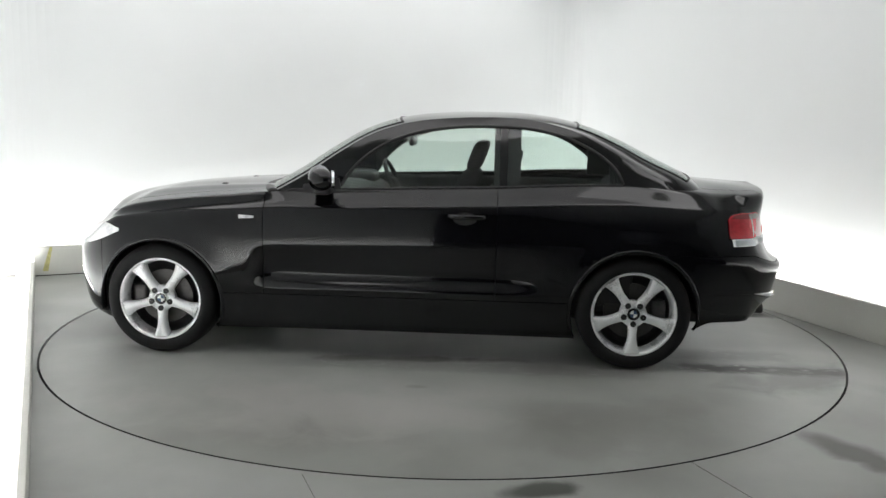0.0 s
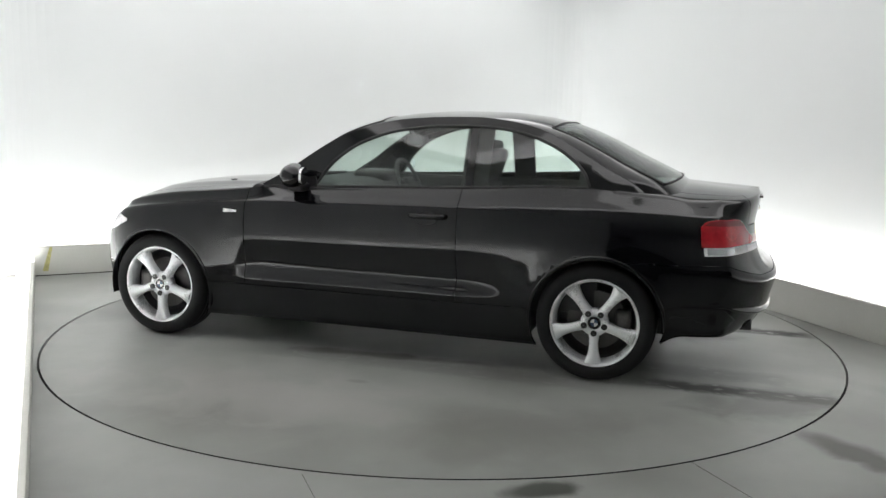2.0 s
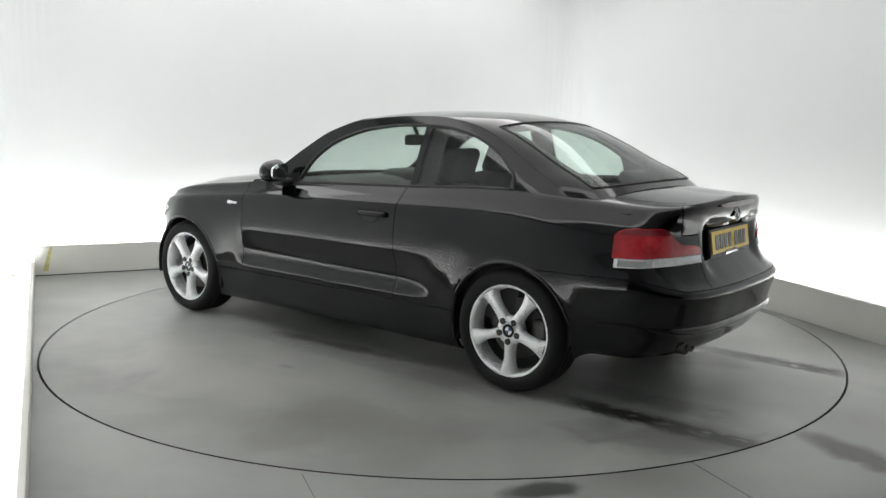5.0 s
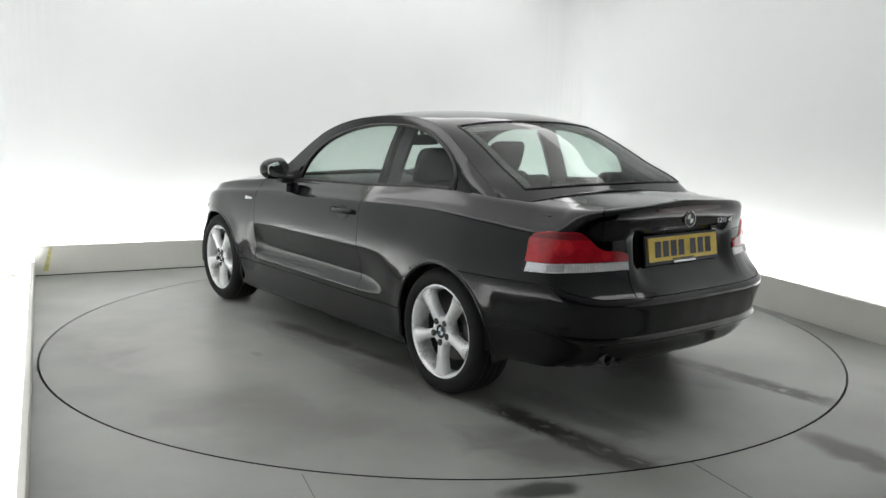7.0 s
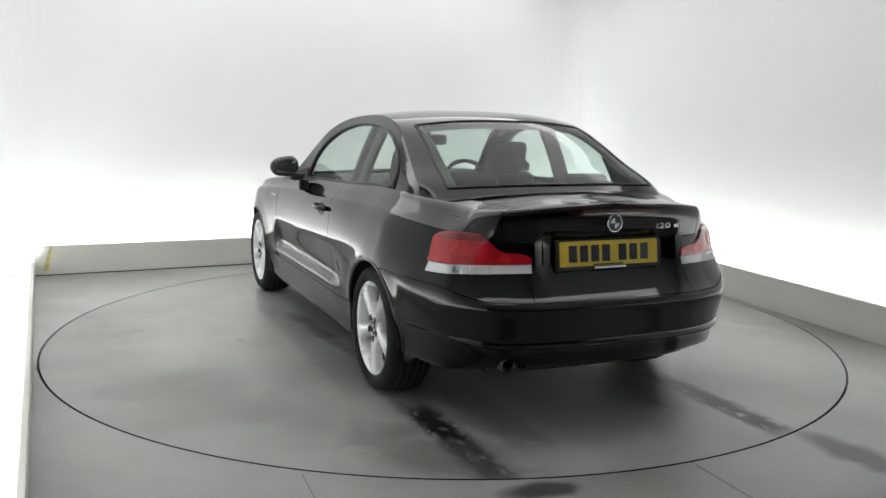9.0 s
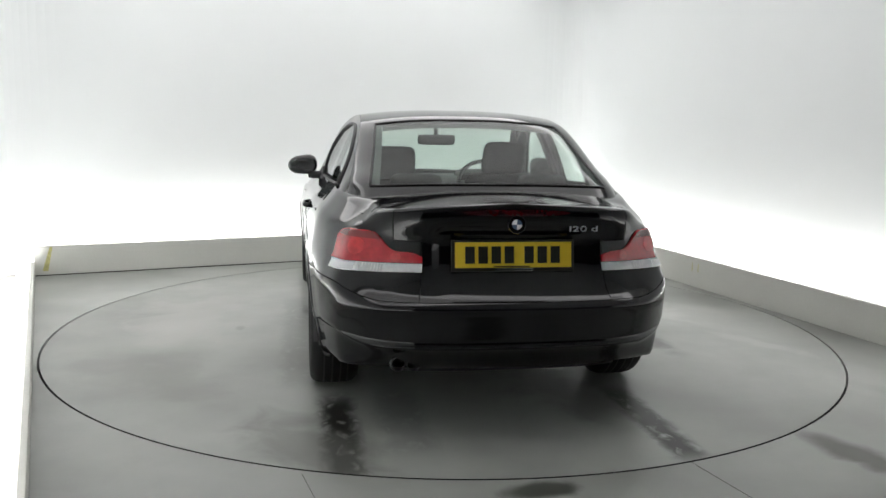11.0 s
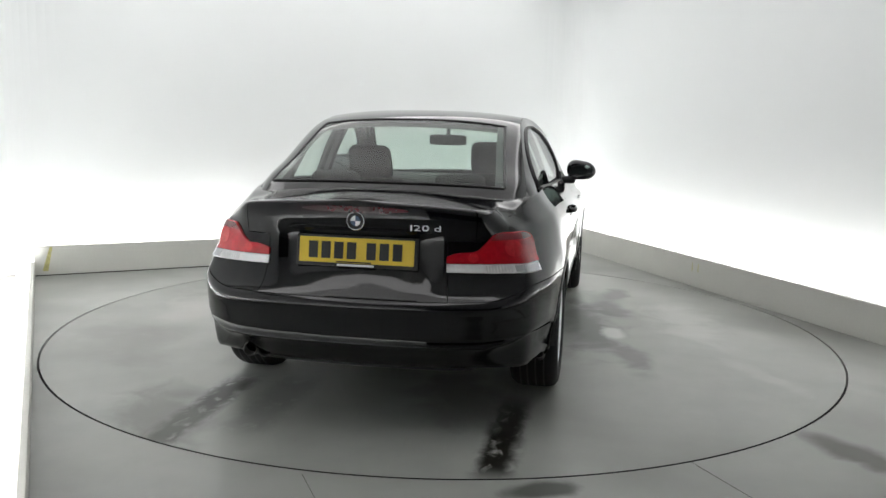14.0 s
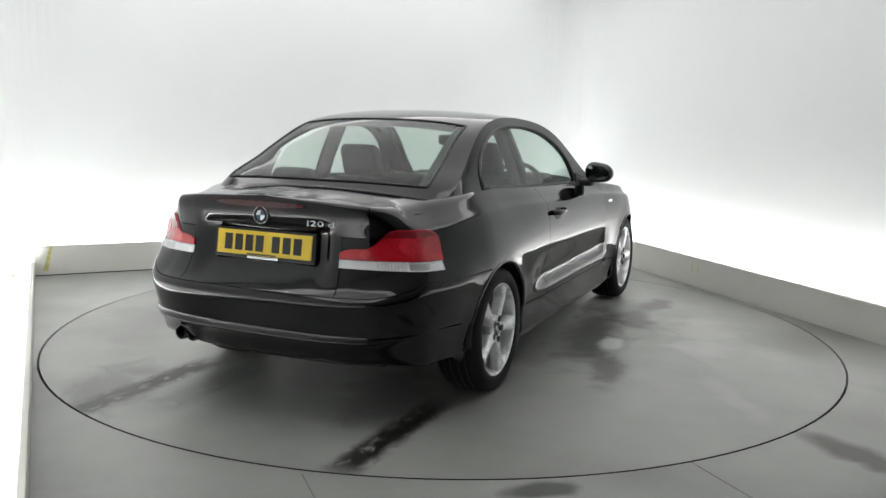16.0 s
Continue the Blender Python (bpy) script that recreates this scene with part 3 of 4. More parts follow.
def top_point(x, w, drop=0.0):
    """On the screen, roof and rear window: w runs from the rail to the middle."""
    e = max(0.0, 1 - w)
    yr, zr = float(RAIL_Y(x)), float(RAIL_Z(x))
    h = 1 - e ** 2.6
    h2 = 1 - e ** 2 if x > 0.75 else 0.6 * (1 - e ** 14) + 0.4 * (1 - e ** 2)
    return Vector((x + float(MID_DX(x)) * h2, yr * e, zr + float(MID_DZ(x)) * h - drop))


def quads_of(cols):
    return [(a[k], b[k], b[k + 1], a[k + 1]) for a, b in zip(cols, cols[1:]) for k in range(len(a) - 1)]


def car_body(root):
    ss, g = body_grid()
    n = len(ss)
    inside = [[any(math.hypot(p.x - cx, p.z - cz) < ARCH_R for cx, cz in ARCHES) for p in col] for col in g]
    base = [[p.copy() for p in col] for col in g]
    quads = {}
    i_lid = min(range(n), key=lambda i: abs(ss[i] - s_at_y_rear(0.43)))
    i_top = min(range(n), key=lambda i: abs(ss[i] - s_at_y_rear(0.57)))
    for i in range(n - 1):
        for k in range(NROW - 1):
            cs = ((i, k), (i + 1, k), (i + 1, k + 1), (i, k + 1))
            ins = [inside[a][b] for a, b in cs]
            if all(ins):
                continue
            q = []
            for (a, b), f in zip(cs, ins):
                p = base[a][b]
                if f:
                    cx, cz = min(ARCHES, key=lambda c: abs(c[0] - p.x))
                    d = Vector((p.x - cx, 0, p.z - cz)).normalized() * ARCH_R
                    p = Vector((cx + d.x, p.y, cz + d.z))
                q.append(p)
            c = sum(q, Vector()) / 4
            r = k / SUB
            if c.x < -0.15 and r < 10:
                nm = "rear_bumper"
            elif c.x < -0.47:
                nm = "trunk_lid" if i < (i_top if r >= 14 else i_lid) else "rear_quarter"
            elif c.x > 3.03:
                nm = "front_bumper"
            elif r < 3 and 0.3 < c.x < 2.35:
                nm = "sill"
            elif c.x < 0.765:
                nm = "rear_quarter"
            elif c.x < 2.065:
                nm = "door"
            else:
                nm = "front_wing"
            quads.setdefault(nm, []).append(q)
    # bonnet and boot lid: from the skin's upper edge to the middle line
    hood_mid = spline([(2.0, 0.945), (2.22, 0.952), (2.55, 0.942), (2.85, 0.908), (3.11, 0.845), (3.26, 0.775), (3.325, 0.72)])
    deck_mid = spline([(-0.85, 1.004), (-0.79, 1.003), (-0.65, 1.007), (-0.45, 1.024), (-0.36, 1.032), (-0.2, 1.044)])
    ih = [i for i in range(n) if base[i][-1].x >= 1.90]
    idk = [i for i in range(n) if base[i][-1].x <= -0.05]
    nw = 16
    cols = []
    for j, i in enumerate(ih):
        f = j / (len(ih) - 1)
        p = base[i][-1]
        xc = 2.06 + (3.262 - 2.06) * f ** 0.85
        zc = float(hood_mid(xc))
        cols.append([Vector((p.x + (xc - p.x) * w, p.y * (1 - w), p.z + (zc - p.z) * (1 - (1 - w) ** 2.1) + 0.010 * math.exp(-((w - 0.42) / 0.10) ** 2) * (1 - f))) for w in [q / nw for q in range(nw + 1)]])
    for a, b in zip(cols, cols[1:]):
        for k in range(nw):
            q = (a[k], b[k], b[k + 1], a[k + 1])
            cx = sum(p.x for p in q) / 4
            nm = "bonnet" if k >= 3 and cx < 3.24 else ("front_bumper" if cx > 3.03 else "front_wing")
            quads.setdefault(nm, []).append(list(q))
    cols = []
    for j, i in enumerate(idk):
        f = j / (len(idk) - 1)
        p = base[i][-1]
        xc = -0.803 + (-0.24 + 0.803) * f ** 1.1
        zc = float(deck_mid(xc))
        lipz = 0.008 * math.exp(-((xc + 0.785) / 0.05) ** 2)
        cols.append([Vector((p.x + (xc - p.x) * w, p.y * (1 - w), p.z + (zc - p.z) * (1 - (1 - w) ** 2.4) + lipz * w * (1 - w) * 2)) for w in [q / nw for q in range(nw + 1)]])
    for ci, (a, b) in enumerate(zip(cols, cols[1:])):
        for k in range(nw):
            q = [a[k], b[k], b[k + 1], a[k + 1]]
            nm = "trunk_lid" if (idk[ci] < i_top or k >= 3) else "rear_quarter"
            quads.setdefault(nm, []).append(q)
    for nm in ("rear_bumper", "trunk_lid", "front_bumper", "bonnet"):
        panel(nm, quads[nm], M_PAINT, root, both=True)
    for nm in ("sill", "door", "front_wing", "rear_quarter"):
        for mir in (False, True):
            panel(nm, quads[nm], M_PAINT, root, mirror=mir)
    return base


def greenhouse(root):
    # roof, pillars, screens
    xs = [-0.56 + 2.58 * i / 98 for i in range(99)]
    ws = [0, 0.01, 0.025, 0.04, 0.06, 0.08, 0.10, 0.13, 0.16, 0.2, 0.25, 0.3, 0.4, 0.5, 0.6, 0.7, 0.8, 0.9, 1.0]
    cols = [[top_point(x, w) for w in ws] for x in xs]
    roof, front, rear = [], [], []
    for a, b, xa in zip(cols, cols[1:], xs):
        for k in range(len(ws) - 1):
            q = [a[k], b[k], b[k + 1], a[k + 1]]
            if 1.31 <= xa and ws[k] >= 0.10:
                front.append(q)
            elif -0.17 < xa < 0.35 and ws[k] >= 0.13:
                rear.append(q)
            else:
                roof.append(q)
    panel("roof", roof, M_PAINT, root, both=True, lip=0.02)
    panel("windscreen", front, M_GLASS, root, "clear curved windscreen", both=True, gap=0.001, lip=0.004)
    panel("rear_window", rear, M_GLASS_REAR, root, "faintly green rear window", both=True, gap=0.001, lip=0.004)
    for sy in (1, -1):
        bm = bmesh.new()
        grid = [[bm.verts.new((q.x, q.y * sy, q.z)) for q in (top_point(-0.17 + 0.53 * i / 20, w, 0.005) for w in (0.125, 0.15, 0.175, 0.20))] for i in range(21)]
        for a, b in zip(grid, grid[1:]):
            for k in range(3):
                bm.faces.new((a[k], b[k], b[k + 1], a[k + 1]))
        bit("window_border", bm, M_GLOSSTRIM, root, "black printed border of the rear window")
    # black seals of the two screens
    for nm, x0, x1 in (("rear_window_seal", -0.165, 0.36), ("windscreen_seal", 1.31, 2.0)):
        edge = 0.135 if x0 < 0 else 0.105
        for sy in (1, -1):
            bm = bmesh.new()
            pts = [top_point(x0 + (x1 - x0) * i / 24, edge) + Vector((0, 0, 0.002)) for i in range(25)]
            tube(bm, [(p.x, p.y * sy, p.z) for p in pts], 0.007, 6, 0.5)
            bit("side_" + nm, bm, M_TRIM, root)
        for x in ((x0, x1) if x0 < 0 else (x0,)):
            bm = bmesh.new()
            pts = [top_point(x, edge + (1 - edge) * i / 14) + Vector((0, 0, 0.002)) for i in range(15)]
            tube(bm, [(p.x, p.y, p.z) for p in pts] + [(p.x, -p.y, p.z) for p in reversed(pts[:-1])], 0.008, 6, 0.5)
            bit(nm, bm, M_TRIM, root)
    # sides
    xw = sorted(set([round(0.075 + 1.59 * i / 64, 4) for i in range(65)] + [0.715, 0.757]))
    xw = [x for x in xw if not (0.715 < x < 0.757) and not any(0 < abs(x - e) < 0.006 for e in (0.715, 0.757))]
    quarter, door, frame_q, pillar = [], [], [], []
    for xa, xb in zip(xw, xw[1:]):
        za, zb = max(float(WIN_TOP(xa)), float(BELT(xa)) + 0.001), max(float(WIN_TOP(xb)), float(BELT(xb)) + 0.001)
        nb = 10
        la = [side_at_z(xa, float(BELT(xa)) - 0.01 + (za - float(BELT(xa)) + 0.01) * j / nb) for j in range(nb + 1)]
        lb = [side_at_z(xb, float(BELT(xb)) - 0.01 + (zb - float(BELT(xb)) + 0.01) * j / nb) for j in range(nb + 1)]
        dest = pillar if (xa >= 0.714 and xb <= 0.758) else (quarter if xb <= 0.716 else door)
        dest += quads_of([la, lb])
        fa = [side_at_z(xa, za + (float(RAIL_Z(xa)) - za) * j / 4) for j in range(5)]
        fb = [side_at_z(xb, zb + (float(RAIL_Z(xb)) - zb) * j / 4) for j in range(5)]
        frame_q += quads_of([fa, fb])
    rest = [-0.53 + 0.605 * i / 24 for i in range(25)]
    cq = quads_of([[side_point(x, j / 10) for j in range(11)] for x in rest])
    fwd = [1.665 + 0.345 * i / 14 for i in range(15)]
    aq = quads_of([[side_point(x, j / 8) for j in range(9)] for x in fwd])
    for mir in (False, True):
        sy = -1 if mir else 1
        panel("rear_pillar", cq, M_PAINT, root, mirror=mir, gap=0, lip=0.01)
        panel("roof_rail", frame_q, M_PAINT, root, mirror=mir, gap=0, lip=0.02)
        panel("front_pillar", aq, M_PAINT, root, mirror=mir, gap=0, lip=0.02)
        panel("door_window", door, M_GLASS, root, "clear side window", mirror=mir, gap=0.001, lip=0.004)
        panel("quarter_window", quarter, M_GLASS, root, "clear rounded quarter window", mirror=mir, gap=0.001, lip=0.004)
        panel("middle_pillar", pillar, M_GLOSSTRIM, root, mirror=mir, gap=0, lip=0.03)
        # window trim: rubber line round the opening
        bm = bmesh.new()
        pts = [side_at_z(x, max(float(WIN_TOP(x)), float(BELT(x))), 0.003) for x in xw]
        tube(bm, [(p.x, p.y * sy, p.z) for p in pts], 0.009, 6)
        bit("window_trim", bm, M_TRIM, root, "thin black window trim")
        bm = bmesh.new()
        pts = [side_point(x, 0.0, 0.006) + Vector((0, 0, 0.012)) for x in [1.98 - 1.90 * i / 40 for i in range(41)]]
        tube(bm, [(p.x, p.y * sy, p.z) for p in pts], 0.008, 6)
        bit("belt_trim", bm, M_TRIM, root)
    # inner trim of the pillars
    for mir in (False, True):
        for x0, x1, f0, f1 in ((0.64, 0.79, 0.0, 1.0), (-0.12, 0.14, 0.0, 0.92)):
            cols = [[side_point(x0 + (x1 - x0) * i / 6, f0 + (f1 - f0) * j / 8) - Vector((0, 0.045, 0.01)) for j in range(9)] for i in range(7)]
            panel("pillar_trim", quads_of(cols), M_DASH, root, mirror=mir, gap=0, lip=0.02)
        cols = [[side_point(x, f) - Vector((0, 0.035, 0.012)) for f in (0.90, 0.95, 1.0)] for x in [0.12 + 1.38 * i / 24 for i in range(25)]]
        panel("rail_trim", quads_of(cols), M_DASH, root, mirror=mir, gap=0, lip=0.012)
    # lining under the roof
    lin = [[top_point(x, w, 0.035) for w in (0.04, 0.1, 0.2, 0.4, 0.6, 0.8, 1.0)] for x in [0.34 + 0.92 * i / 20 for i in range(21)]]
    panel("headliner", quads_of(lin), M_HEAD, root, "pale grey cloth roof lining", both=True, gap=0, lip=0.0)


def wheel(root, x, y, turn=0.0):
    sy = 1 if y > 0 else -1
    w = new("wheel")
    w.parent = root
    tagged(w, "five-spoke silver alloy wheel with a low black tyre")
    w.matrix_basis = Matrix.Translation(OFF + Vector((x, y, 0.3178)))
    bm = bmesh.new()
    prof = [(0.231, 0.012), (0.238, 0.022), (0.248, 0.028), (0.266, 0.031), (0.285, 0.027), (0.302, 0.014), (0.311, -0.004), (0.315, -0.03), (0.3165, -0.09), (0.315, -0.15), (0.308, -0.18), (0.285, -0.205), (0.245, -0.208), (0.231, -0.19)]
    lathe(bm, prof, 72, sy=sy)
    part("tyre", bm, M_RUBBER, w, "black low-profile rubber tyre", smooth=True)
    bm = bmesh.new()
    for d in (-0.035, -0.075, -0.115, -0.15):
        lathe(bm, [(0.3172, d - 0.004), (0.3176, d), (0.3172, d + 0.004)], 72, sy=sy)
    part("tread", bm, M_TRIM, w)
    bm = bmesh.new()
    lathe(bm, [(0.234, -0.19), (0.215, -0.18), (0.207, -0.10), (0.212, -0.03), (0.217, 0.000), (0.2225, 0.013), (0.231, 0.019), (0.2385, 0.017), (0.2405, 0.010), (0.238, 0.0)], 72, sy=sy)
    part("rim", bm, M_ALLOY, w, smooth=True)
    bm = bmesh.new()
    lathe(bm, [(0.2145, -0.035), (0.205, -0.10), (0.205, -0.17), (0.10, -0.172)], 56, sy=sy)
    part("barrel", bm, M_BARREL, w, smooth=True)
    for k in range(5):
        bm = bmesh.new()
        a0 = radians(-90 + turn + 72 * k)
        rows = []
        for i in range(13):
            f = i / 12
            r = 0.045 + (0.219 - 0.045) * f
            half = 0.029 - 0.009 * math.sin(math.pi * f * 0.9) + 0.020 * f ** 3
            deep = 0.006 + 0.012 * math.sin(math.pi * min(1, f * 0.8)) * 0.3 + 0.004 * f
            row = []
            for u, dz in ((-1, -0.045), (-1, -0.006), (-0.72, 0.0035), (0, 0.0055), (0.72, 0.0035), (1, -0.006), (1, -0.045)):
                row.append(bm.verts.new((r * math.cos(a0) - u * half * math.sin(a0), (deep + dz) * sy, r * math.sin(a0) + u * half * math.cos(a0))))
            rows.append(row)
        for a, b in zip(rows, rows[1:]):
            for j in range(6):
                bm.faces.new((a[j], a[j + 1], b[j + 1], b[j]))
        part("spoke", bm, M_ALLOY, w, smooth=True)
    bm = bmesh.new()
    lathe(bm, [(0.001, -0.05), (0.072, -0.05), (0.074, -0.004), (0.068, 0.004), (0.040, 0.006), (0.036, 0.002), (0.001, 0.002)], 48, sy=sy)
    part("hub", bm, M_ALLOY, w, smooth=True)
    for k in range(5):
        bm = bmesh.new()
        a0 = radians(-90 + turn + 72 * k)
        rings = lathe(bm, [(0.0165, -0.01), (0.0165, 0.0145), (0.012, 0.016), (0.001, 0.016)], 14, sy=sy)
        bmesh.ops.translate(bm, verts=bm.verts, vec=(0.056 * math.cos(a0), 0, 0.056 * math.sin(a0)))
        part("wheel_bolt", bm, M_BLACKINK, w)
    roundel(w, Vector((0, 0.004 * sy, 0)), Vector((0, sy, 0)), 0.034, "hub_cap")
    bm = bmesh.new()
    lathe(bm, [(0.07, -0.075), (0.155, -0.075), (0.156, -0.095), (0.07, -0.095)], 56, sy=sy)
    part("brake_disc", bm, M_DISC, w)
    bm = bmesh.new()
    soft_box(bm, (-0.185 if x < 1 else 0.10, -0.115, -0.06), (-0.10 if x < 1 else 0.185, -0.045, 0.07), 0.015, shape=lambda c: Vector((c.x, c.y * sy, c.z)), cuts=3)
    part("brake_caliper", bm, M_DISC, w, smooth=True)


def roundel(root, at, way, r, name):
    """A round badge: dark ring, with blue and white quarters."""
    q = way.to_track_quat("Z", "Y").to_matrix().to_4x4()
    m = Matrix.Translation(at) @ q
    bm = bmesh.new()
    n = 40
    rings = []
    for rr, z in ((r, 0), (r, 0.004), (r * 0.94, 0.0055), (r * 0.64, 0.0055), (r * 0.60, 0.004), (0.0001, 0.004)):
        rings.append([bm.verts.new((rr * math.cos(2 * math.pi * i / n), rr * math.sin(2 * math.pi * i / n), z)) for i in range(n)])
    for a, b in zip(rings, rings[1:]):
        for i in range(n):
            bm.faces.new((a[i], a[(i + 1) % n], b[(i + 1) % n], b[i]))
    bmesh.ops.transform(bm, matrix=m, verts=bm.verts)
    base = part(name, bm, M_GLOSSTRIM, root, "round badge with blue and white quarters", smooth=False)
    if not root.parent:
        base.location = OFF
    for k, mt in enumerate((M_BLUE, M_WHITE, M_BLUE, M_WHITE)):
        bm = bmesh.new()
        arc = [(0.59 * r * math.cos(math.pi / 2 * (k + i / 8)), 0.59 * r * math.sin(math.pi / 2 * (k + i / 8))) for i in range(9)]
        lo = [bm.verts.new((x, y, 0.004)) for x, y in [(0, 0)] + arc]
        hi = [bm.verts.new((x, y, 0.0052)) for x, y in [(0, 0)] + arc]
        bm.faces.new(hi)
        for i in range(len(hi)):
            j = (i + 1) % len(hi)
            bm.faces.new((lo[i], lo[j], hi[j], hi[i]))
        bmesh.ops.transform(bm, matrix=m, verts=bm.verts)
        part("quarter", bm, mt, base)
    bm = bmesh.new()
    ringp = [(r * math.cos(2 * math.pi * i / 32), r * math.sin(2 * math.pi * i / 32), 0.004) for i in range(33)]
    tube(bm, ringp, 0.0022, 6)
    bmesh.ops.transform(bm, matrix=m, verts=bm.verts)
    part("chrome_ring", bm, M_CHROME, base)
    return base


def lamps(root):
    s_in, s_out = s_at_y_rear(0.425), s_at_x(-0.535)
    zt = spline([(0, 0.776), (0.06, 0.788), (0.28, 0.803), (0.37, 0.826), (0.46, 0.862), (0.7, 0.876), (0.90, 0.872), (0.97, 0.860), (1.0, 0.842)])
    for sy in (1, -1):
        bm = bmesh.new()
        body_patch(bm, s_in, s_out, lambda f: 0.711 - 0.012 * f, lambda f: 0.747 - 0.008 * f, 0.007, 20, 4, 0.03, sy)
        base = bit("tail_lamp", bm, M_CLEAR, root, "red tail lamp with a clear strip along its foot")
        bm = bmesh.new()
        body_patch(bm, s_in, s_out + 0.012, lambda f: 0.749 - 0.008 * f, lambda f: float(zt(f)), 0.009, 28, 8, 0.03, sy)
        part("red_lens", bm, M_RED, base, "glossy red lens", smooth=True)
        for f0, zc, rr in ((0.24, 0.772, 0.020), (0.68, 0.808, 0.036)):
            bm = bmesh.new()
            sc = s_in + (s_out - s_in) * f0
            rows = []
            for i in range(15):
                u = -1 + 2 * i / 14
                hgt = rr * math.sqrt(max(0.02, 1 - u * u))
                nn = profile(sc + u * rr * 1.5)[1]
                rows.append([(on_body(sc + u * rr * 1.5, zc - hgt + 2 * hgt * j / 4, 0.011), nn) for j in range(5)])
            patch(bm, rows, 0.006, sy)
            part("lamp_segment", bm, M_RED_BRIGHT, base)
        # darker upper band of the lens, and the two fields of the clear strip
        span = s_out - s_in
        bm = bmesh.new()
        body_patch(bm, s_in + span * 0.44, s_out - 0.004, lambda f: 0.843 + 0.004 * f, lambda f: float(zt(0.44 + 0.55 * f)) - 0.004, 0.0105, 18, 3, 0.006, sy)
        part("upper_band", bm, M_RED_DARK, base, "dark red upper band", smooth=True)
        for f0, f1, mt, nm in ((0.03, 0.36, M_WHITE, "reversing_field"), (0.66, 0.97, M_CHROME, "indicator_field")):
            bm = bmesh.new()
            body_patch(bm, s_in + span * f0, s_in + span * f1, lambda f: 0.715 - 0.010 * (f0 + (f1 - f0) * f), lambda f: 0.741 - 0.008 * (f0 + (f1 - f0) * f), 0.0085, 10, 2, 0.006, sy)
            part(nm, bm, mt, base)
        for q in range(9):
            bm = bmesh.new()
            f0 = 0.38 + 0.03 * q
            body_patch(bm, s_in + span * f0, s_in + span * (f0 + 0.012), lambda f: 0.708, lambda f: 0.738, 0.0088, 2, 2, 0.006, sy)
            part("lens_rib", bm, M_LETTER, base)
        bm = bmesh.new()
        body_patch(bm, s_in - 0.004, s_out + 0.004, lambda f: 0.7465 - 0.008 * f, lambda f: 0.7505 - 0.008 * f, 0.0075, 18, 1, 0.02, sy)
        part("lens_joint", bm, M_BLACKINK, base)
        # side repeater and headlamp
        bm = bmesh.new()
        s0 = s_at_x(2.115)
        body_patch(bm, s0, s0 + 0.085, lambda f: 0.79 + 0.004 * (1 - f), lambda f: 0.812 - 0.006 * (1 - f), 0.006, 8, 3, 0.01, sy)
        bit("side_repeater", bm, M_CLEAR, root, "small clear side repeater lamp")
        bm = bmesh.new()
        s0, s1 = s_at_x(2.90), s_at_x(2.90) + 0.52
        zl = spline([(0, 0.695), (0.25, 0.645), (0.6, 0.60), (1, 0.59)])
        zh = spline([(0, 0.712), (0.2, 0.735), (0.5, 0.712), (1, 0.672)])
        body_patch(bm, s0, s1, lambda f: float(zl(f)), lambda f: float(zh(f)), 0.006, 20, 6, 0.02, sy)
        bit("headlamp", bm, M_CLEAR, root, "clear swept-back headlamp")
    # high brake lamp under the boot lid's lip
    bm = bmesh.new()
    rows = []
    for i in range(21):
        y = -0.245 + 0.49 * i / 20
        s = s_at_y_rear(abs(y))
        sgn = 1 if y >= 0 else -1
        row = []
        h = 0.011 * (1 - (abs(y) / 0.25) ** 4) + 0.002
        for j in range(4):
            p = on_body(s, 0.968 - h + 2 * h * j / 3, 0.013)
            nn = profile(s)[1]
            row.append((Vector((p.x, p.y * sgn, p.z)), Vector((nn.x, nn.y * sgn, 0))))
        rows.append(row)
    patch(bm, rows, 0.012)
    bit("high_brake_lamp", bm, M_RED_DEEP, root, "long dark red brake lamp under the boot lip")


